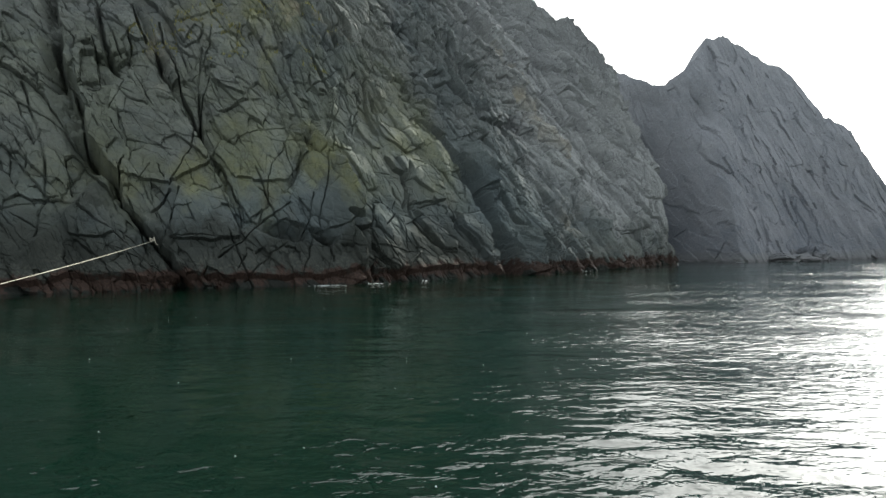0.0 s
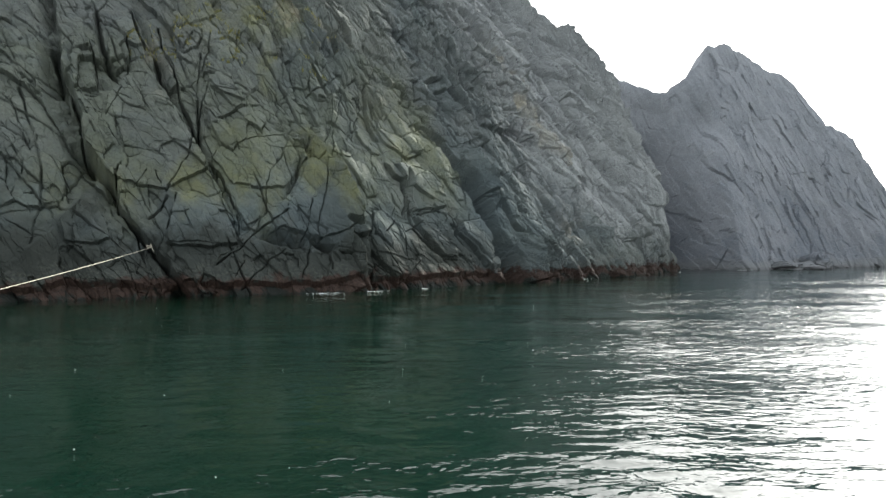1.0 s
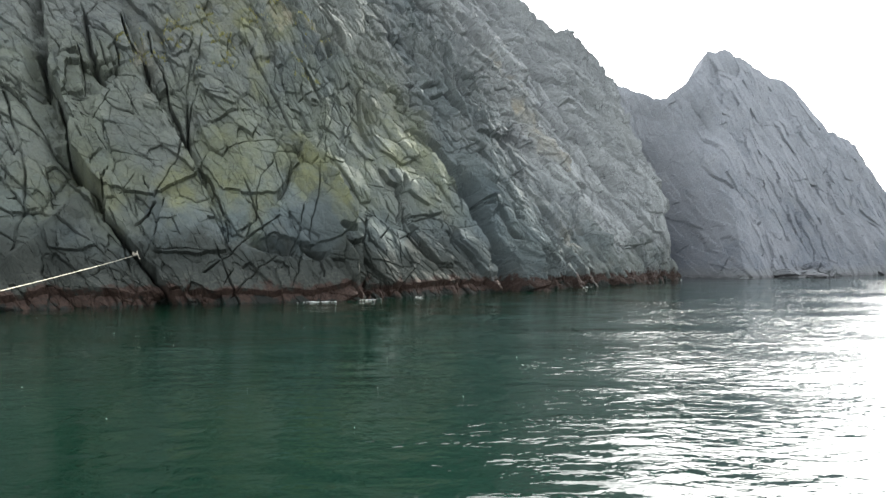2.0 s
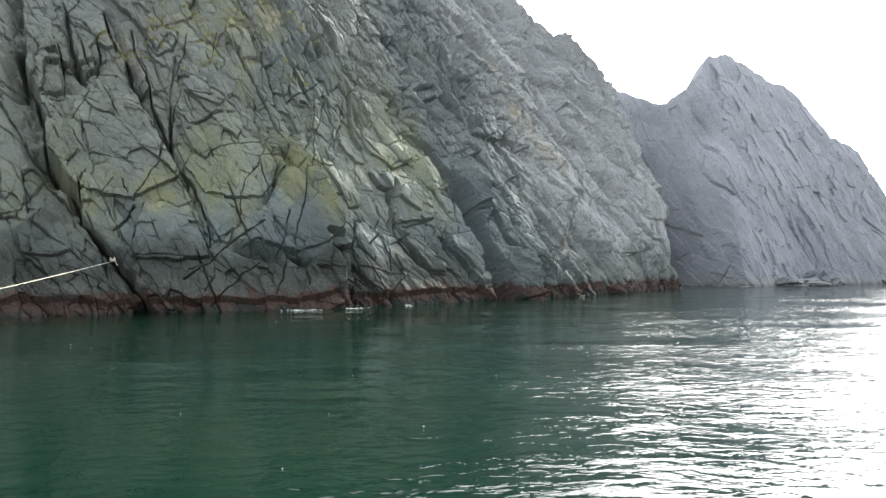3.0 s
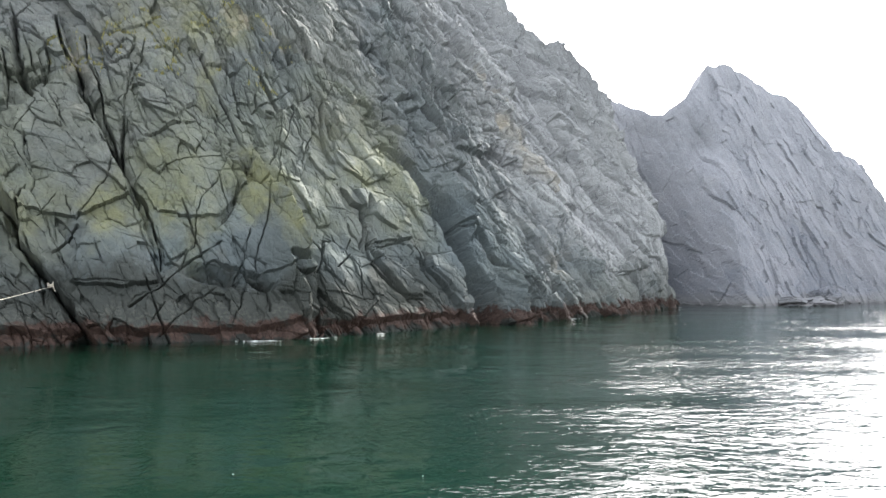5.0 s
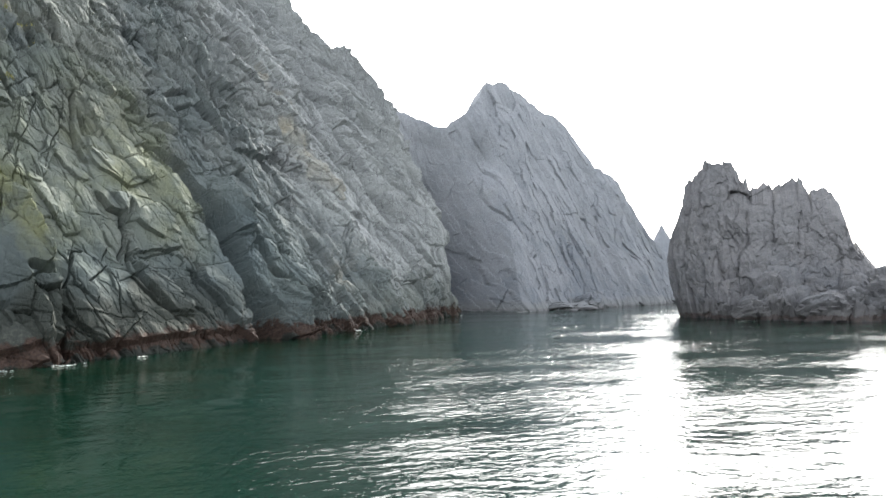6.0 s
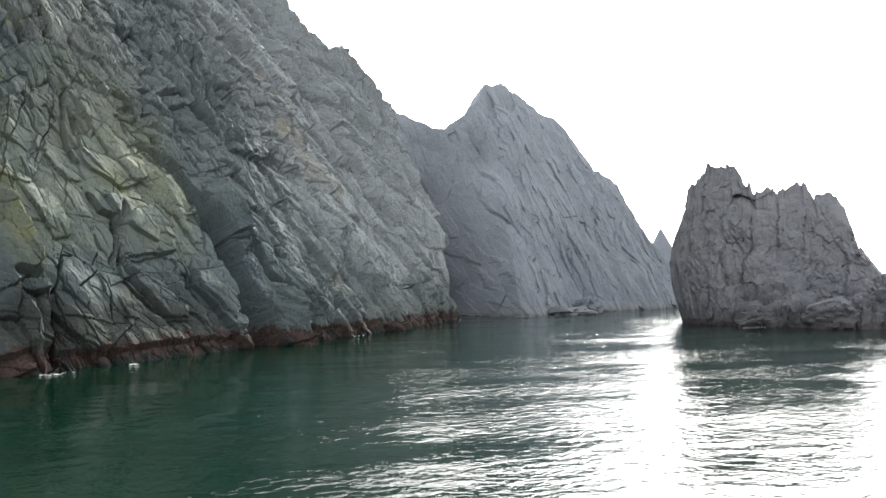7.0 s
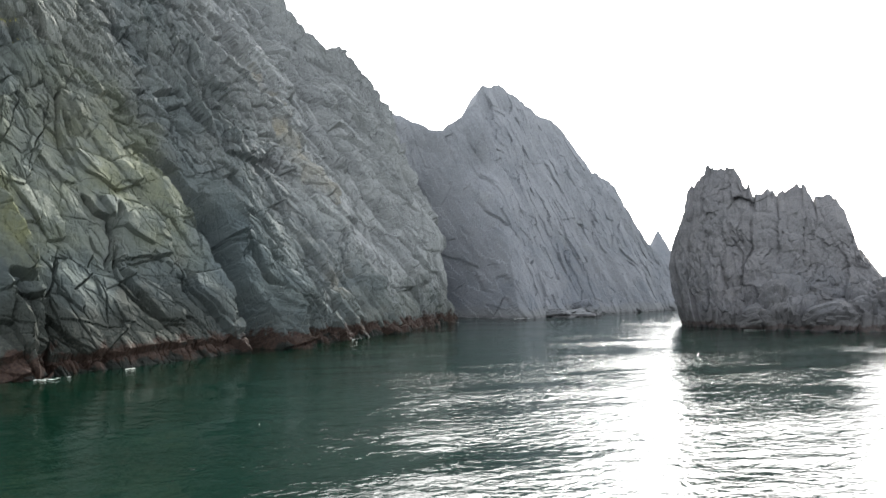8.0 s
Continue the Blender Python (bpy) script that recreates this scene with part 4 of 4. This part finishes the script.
def sea_stack():
    """A dark jagged stack; its ridge runs across the view of the cove."""
    centre, axis = np.array([43.0, 56.0]), np.array([0.74, -0.67])
    side = np.array([0.67, 0.74])
    ridge = [(-6.4, 5.2), (-5.9, 7.6), (-5.2, 10.2), (-4.2, 11.6), (-3.4, 13.1), (-2.5, 12.5), (-1.4, 12.4), (-0.8, 11.2), (0.3, 10.1), (0.9, 10.8), (1.6, 9.7), (2.4, 10.5), (3.1, 11.3), (4.2, 9.3), (5.0, 9.8), (5.7, 9.5), (6.2, 8.7), (7.0, 6.2), (8.3, 3.7), (10.5, 2.0)]
    ang = np.linspace(0, 2 * math.pi, 640, endpoint=False)
    u = np.concatenate([np.linspace(0, 1, 190)])
    A, U = np.meshgrid(ang, u)
    foot_a = np.where(np.cos(A) > 0, 11.5, 5.3) * np.cos(A)
    foot_b = 5.5 * np.sin(A)
    top_a = np.where(np.cos(A) > 0, 10.2, 6.1) * np.cos(A)
    top_b = 0.5 * np.sin(A)
    T = along(top_a, ridge) + 0.5 * rough(top_a / 0.8, top_a * 0, 91, 3) + 0.8 * (chaos(np.floor(top_a / 0.42), np.floor(top_a * 0), 92) - 0.5)
    T = T + 0.8 * np.clip(1 - np.abs(top_a + 0.35) / 0.22, 0, 1) + 0.5 * np.clip(1 - np.abs(top_a + 3.5) / 0.25, 0, 1)
    Z = -1.5 + U * (T + 1.5)
    k = np.clip(Z / 13, 0, 1)
    k = np.minimum(1, np.where(U > 0.8, k + (1 - k) * ((U - 0.8) / 0.2) ** 2, k))
    a, b2 = foot_a + (top_a - foot_a) * U + np.minimum(np.cos(A), 0) * 0.85 * np.sin(math.pi * U ** 1.3), foot_b + (top_b - foot_b) * k ** 1.2
    S = A * 8
    wS = S + 0.6 * rough(S / 3, Z / 3, 5)
    _, name = crags(wS, Z, -4, 2.0, 4.0, 95, 0, 0, 1, 0)
    wS, wZ = wS + 0.12 * rough(S / 0.5, Z / 0.5, 99, 3), Z + 0.12 * rough(S / 0.5, Z / 0.5, 100, 3)
    big, _ = crags(wS, wZ, -4, 2.0, 4.0, 95, 0.26, 0.26, 0.14, 0.04)
    mid, _ = crags(wS, wZ, -12, 0.9, 1.5, 96, 0.12, 0.30, 0.10, 0.03)
    low, _ = crags(wS, wZ, 8, 0.38, 0.6, 98, 0.07, 0.30, 0.07, 0.015)
    out = (big + mid + low + 0.3 * rough(S, Z, 97, 4)) * np.clip(1.7 - 1.3 * U, 0.35, 1)
    out = np.where(A > 6.2, out * (2 * math.pi - A) / 0.0832, out)
    P = np.concatenate([centre + axis * (a + 0.5 * out * np.cos(A))[..., None] + side * (b2 + out * np.sin(A))[..., None], (Z + 0.15 * out)[..., None]], -1)
    f = quads(*S.shape, closed=True)
    stack = thing("sea_stack", "dark jagged sea stack with a broken crest, standing in the sea", "sea stack", at=(43, 56, 0))
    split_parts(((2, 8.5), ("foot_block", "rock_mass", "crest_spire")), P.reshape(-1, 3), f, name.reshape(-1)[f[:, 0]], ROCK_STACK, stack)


sea_stack()


WAVE_SLOPE = 0.046


def sea():
    """One sheet of water to the horizon: fine near the cliffs, coarser outwards, with a low swell."""
    def graded(first, growth, reach):
        n = math.log(1 + reach * (growth - 1) / first) / math.log(growth)
        near = first * (growth ** np.arange(1, n) - 1) / (growth - 1)
        return np.concatenate([near, near[-1] + np.geomspace(1.5, 3000, 26)])

    x = np.concatenate([-7 - graded(0.11, 1.016, 40)[::-1], np.arange(-7, 12, 0.11), 12 + graded(0.11, 1.016, 52)])
    y = np.concatenate([3 - graded(0.20, 1.03, 12)[::-1], 3 + graded(0.05, 1.0052, 92)])
    X, Y = np.meshgrid(x, y)
    step = np.maximum(0.5 * np.broadcast_to(np.gradient(x), X.shape), np.gradient(y)[:, None])
    calm = np.clip(1 - np.maximum(np.abs(X - 18) - 44, np.abs(Y - 43) - 49) / 20, 0, 1)
    # short wind waves run in from the open water; the cliff keeps some of the wind off
    lee = 0.55 + 0.45 * np.clip((X - 0.22 * Y + 5) / 7, 0, 1)
    gust = np.clip(0.95 + 1.3 * rough(X / 9, Y / 5, 105, 4), 0.35, 1.5)
    rng = np.random.RandomState(4)
    wX, wY = X + 0.5 * rough(X / 3, Y / 3, 106, 2), Y + 0.5 * rough(X / 3, Y / 3, 107, 2)
    waves = np.zeros(X.shape)
    for _ in range(56):
        length, turn, phase = 0.22 * 5 ** rng.rand(), radians(rng.normal(14, 30)), 6.28 * rng.rand()
        seen = np.clip((length / step - 2.5) / 2, 0, 1)
        waves += seen * WAVE_SLOPE * 1.414 / math.sqrt(56) * length / 6.283 * np.sin(6.283 / length * (wX * math.sin(turn) + wY * math.cos(turn)) + phase)
    for _ in range(7):
        length, turn, phase = rng.uniform(2.4, 6.5), radians(rng.normal(10, 18)), 6.28 * rng.rand()
        waves += 0.020 * 1.414 / math.sqrt(7) * length / 6.283 * np.sin(6.283 / length * (wX * math.sin(turn) + wY * math.cos(turn)) + phase)
    Z = waves * lee * gust + 0.05 * rough(X / 6, Y / 3.2, 101, 2)
    data = mesh_from("sea", np.stack([X, Y, Z * calm], -1).reshape(-1, 3), quads(*X.shape), SEA)
    tagged(new("sea", data), "deep green rippled sea water with bright glints", "sea", kind="structure")


sea()


def tube(line, radius, sides, material, name, strands=0, lay=9.0):
    """A rope along a line: round, or with twisted strands."""
    line = np.array(line, float)
    way = np.gradient(line, axis=0)
    way /= np.linalg.norm(way, axis=1)[:, None]
    side = np.cross(way, (0.1, 0.05, 1.0))
    side /= np.linalg.norm(side, axis=1)[:, None]
    up = np.cross(side, way)
    run = np.concatenate([[0], np.cumsum(np.linalg.norm(np.diff(line, axis=0), axis=1))])
    A, R = np.meshgrid(np.linspace(0, 2 * math.pi, sides, endpoint=False), run)
    r = radius * (1 + (0.18 * np.cos(strands * (A - lay * R)) if strands else 0))
    P = line[:, None] + (np.cos(A) * r)[..., None] * side[:, None] + (np.sin(A) * r)[..., None] * up[:, None]
    return mesh_from(name, P.reshape(-1, 3), quads(*A.shape, closed=True), material)


def mooring_rope():
    tie = np.array([-15.55, 38.5, 2.55])
    d = np.linspace(0, 33, 240)
    line = np.stack([tie[0] + 0.085 * d, tie[1] - 0.99 * d, tie[2] - 0.115 * d + 0.0009 * d * d], 1)
    rope = thing("mooring_rope", "pale taut mooring rope tied to the foot of the cliff", "rope", at=tuple(tie))
    part("line", tube(line, 0.013, 12, ROPE, "line", 3), rope)
    a = np.linspace(0, 4.4 * math.pi, 90)
    part("hitch", tube(np.stack([tie[0] + 0.11 * np.cos(a), tie[1] + 0.10 + 0.12 * np.sin(a), tie[2] + 0.02 + 0.012 * a + 0.05 * np.sin(2 * a)], 1), 0.018, 10, ROPE, "hitch", 3), rope, "frayed pale hitch round a horn of rock")
    a = np.linspace(0, 1, 30)
    part("loose_end", tube(np.stack([tie[0] + 0.1 + 0.28 * a, tie[1] + 0.05 - 0.2 * a, tie[2] + 0.08 - 0.30 * a ** 2 + 0.06 * np.sin(7 * a)], 1), 0.014, 10, ROPE, "loose_end", 3), rope)


mooring_rope()


def blob(centre, size, seed, material, name, step=44):
    """A rounded, lumpy, cracked boulder."""
    lat, lon = np.meshgrid(np.linspace(-math.pi / 2, math.pi / 2, step), np.linspace(0, 2 * math.pi, 2 * step, endpoint=False), indexing="ij")
    d = np.stack([np.cos(lat) * np.cos(lon), np.cos(lat) * np.sin(lon), np.sin(lat)], -1)
    d = np.sign(d) * np.abs(d) ** 0.8
    x, y = d[..., 0] * 2 + d[..., 1] * 0.8 + seed, d[..., 2] * 2 + d[..., 1] * 0.6
    lump, _ = slabs(x, y, 10 * seed, 0.8, 1.0, 200 + seed, 0.09, 0.30, 0.03, 0.05)
    knob, _ = crags(x, y, 25 * seed, 0.33, 0.4, 230 + seed, 0.03, 0.30, 0.05, 0.05)
    r = 1 + 0.6 * rough(x / 1.4, y / 1.4, 210 + seed, 5) + lump + knob
    P = np.array(centre) + d * r[..., None] * np.array(size)
    return mesh_from(name, P.reshape(-1, 3), quads(*lat.shape, closed=True), material, None, False)


def boulders():
    """Low rounded rocks along the foot of the stack, and two at the foot of the headland."""
    spots = [(1.6, -6.1, 0.9, 1.5, 2.6), (0.3, -6.2, 0.3, 1.2, 1.3), (2.9, -6.3, 0.2, 0.9, 1.0), (5.2, -6.4, 0.3, 1.7, 1.7), (6.8, -6.2, 0.7, 1.5, 2.4), (4.1, -6.6, 0.0, 0.7, 0.8), (8.8, -5.4, 0.6, 2.0, 2.6), (11.0, -4.2, 0.4, 2.2, 2.2)]
    for k, (a, b2, z, r, h) in enumerate(spots):
        data = blob((43.0 + 0.74 * a + 0.67 * b2, 56.0 - 0.67 * a + 0.74 * b2, z), (r * 1.1, r, h), k + 3, ROCK_STACK, "boulder")
        tagged(new("boulder", data), "dark rounded wet boulder at the foot of the sea stack", "boulder", "boulders at the foot of the stack")
    for k, (x, y, z, r, h) in enumerate(((40.2, 79.2, 0.2, 1.2, 1.4), (37.4, 77.8, 0.0, 1.6, 0.8))):
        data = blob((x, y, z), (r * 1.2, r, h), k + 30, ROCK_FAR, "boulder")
        tagged(new("boulder", data), "pale grey boulder at the foot of the headland", "boulder", "boulders at the foot of the headland")


boulders()


def sea_spike():
    """The small pointed rock beyond the end of the headland."""
    a, u = np.meshgrid(np.linspace(0, 2 * math.pi, 60, endpoint=False), np.linspace(0, 1, 60))
    r = (1 - u ** 0.9) * 8.0 + 0.15 + 0.5 * rough(a * 2, u * 7, 301, 3) * (1 - u)
    P = np.stack([63.2 + r * np.cos(a) * 0.8, 99.0 + r * np.sin(a), -1 + u * 12.0], -1)
    tip = thing("pointed_rock", "small pointed grey rock beyond the end of the headland", "rock", at=(63, 99, 0))
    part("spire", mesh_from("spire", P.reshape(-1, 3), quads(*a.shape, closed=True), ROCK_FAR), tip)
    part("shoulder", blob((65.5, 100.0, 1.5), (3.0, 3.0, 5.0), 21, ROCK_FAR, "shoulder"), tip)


sea_spike()


def foam():
    """Thin broken foam where the swell meets the rocks, and stray white flecks that stand in for glints on the water.
    """
    rng = random.Random(5)
    verts, faces = [], []

    def fleck(x, y, long, wide, turn):
        n, base = 9, len(verts)
        verts.append((x, y, 0.045))
        for k in range(n):
            a = 2 * math.pi * k / n
            r = rng.uniform(0.55, 1.1)
            u, v = long * r * math.cos(a), wide * r * math.sin(a)
            verts.append((x + u * math.cos(turn) - v * math.sin(turn), y + u * math.sin(turn) + v * math.cos(turn), 0.03))
        for k in range(n):
            faces.append((base, base + 1 + k, base + 1 + (k + 1) % n))

    for x, y, length, turn, count in ((-6.4, 39.3, 0.9, 0.1, 40), (-3.6, 40.7, 0.6, 0.3, 12), (-1.0, 43.3, 0.6, 0.9, 12), (11.0, 56.0, 0.6, 0.9, 10), (31.5, 76.2, 1.0, -0.1, 30), (23.8, 73.4, 0.4, 1.0, 14), (37.9, 50.5, 0.7, -0.7, 26), (40.4, 49.0, 0.8, -0.7, 26)):
        for _ in range(count):
            k = rng.gauss(0, 0.5)
            fleck(x + k * length * math.cos(turn) + rng.gauss(0, 0.07), y + k * length * math.sin(turn) + rng.gauss(0, 0.16), rng.uniform(0.03, 0.15), rng.uniform(0.012, 0.045), turn + rng.gauss(0, 0.5))
    # small white flecks laid on open water to imitate glints
    for _ in range(34):
        y = 6 + 34 * rng.random() ** 1.2
        fleck(rng.uniform(-0.55, 0.35) * y, y, rng.uniform(0.005, 0.016), rng.uniform(0.003, 0.008), rng.gauss(0, 0.4))
    tagged(new("foam_and_glints", mesh_from("foam_and_glints", verts, faces, FOAM_GLINT)), "thin white foam streaks along the foot of the rocks, and white flecks standing in for glints", "foam", kind="stuff")


foam()


def cliff_grass():
    """Tufts of yellow-green grass on the upper ledges of the near face."""
    rng = random.Random(8)
    flat = CLIFF_P.reshape(-1, 3)
    s, z = CLIFF_S.reshape(-1), CLIFF_Z.reshape(-1)
    rise = np.gradient(CLIFF_P[..., 2], axis=0) / (np.linalg.norm(np.gradient(CLIFF_P, axis=0), axis=-1) + 1e-6)
    ledge = rise.reshape(-1) < 0.55
    pick = np.flatnonzero((s > 49) & (s < 66) & (z > 13.5) & (z < 21) & ledge & (rough(s / 1.5, z / 1.5, 401, 3) > 0.12))
    verts, faces = [], []
    for k in rng.sample(list(pick), min(700, len(pick))):
        at = flat[k]
        for _ in range(6):
            a, h, w = rng.uniform(0, 6.28), rng.uniform(0.08, 0.26), rng.uniform(0.012, 0.03)
            bend = rng.uniform(0.03, 0.16)
            b2 = len(verts)
            cx, cy = math.cos(a), math.sin(a)
            verts += [(at[0] - cy * w, at[1] + cx * w, at[2] - 0.03), (at[0] + cy * w, at[1] - cx * w, at[2] - 0.03), (at[0] + cx * bend, at[1] + cy * bend - 0.02, at[2] + h)]
            faces.append((b2, b2 + 1, b2 + 2))
    tagged(new("cliff_grass", mesh_from("cliff_grass", verts, faces, GRASS)), "sparse yellow-green grass tufts on the upper ledges", "grass", kind="stuff")


cliff_grass()
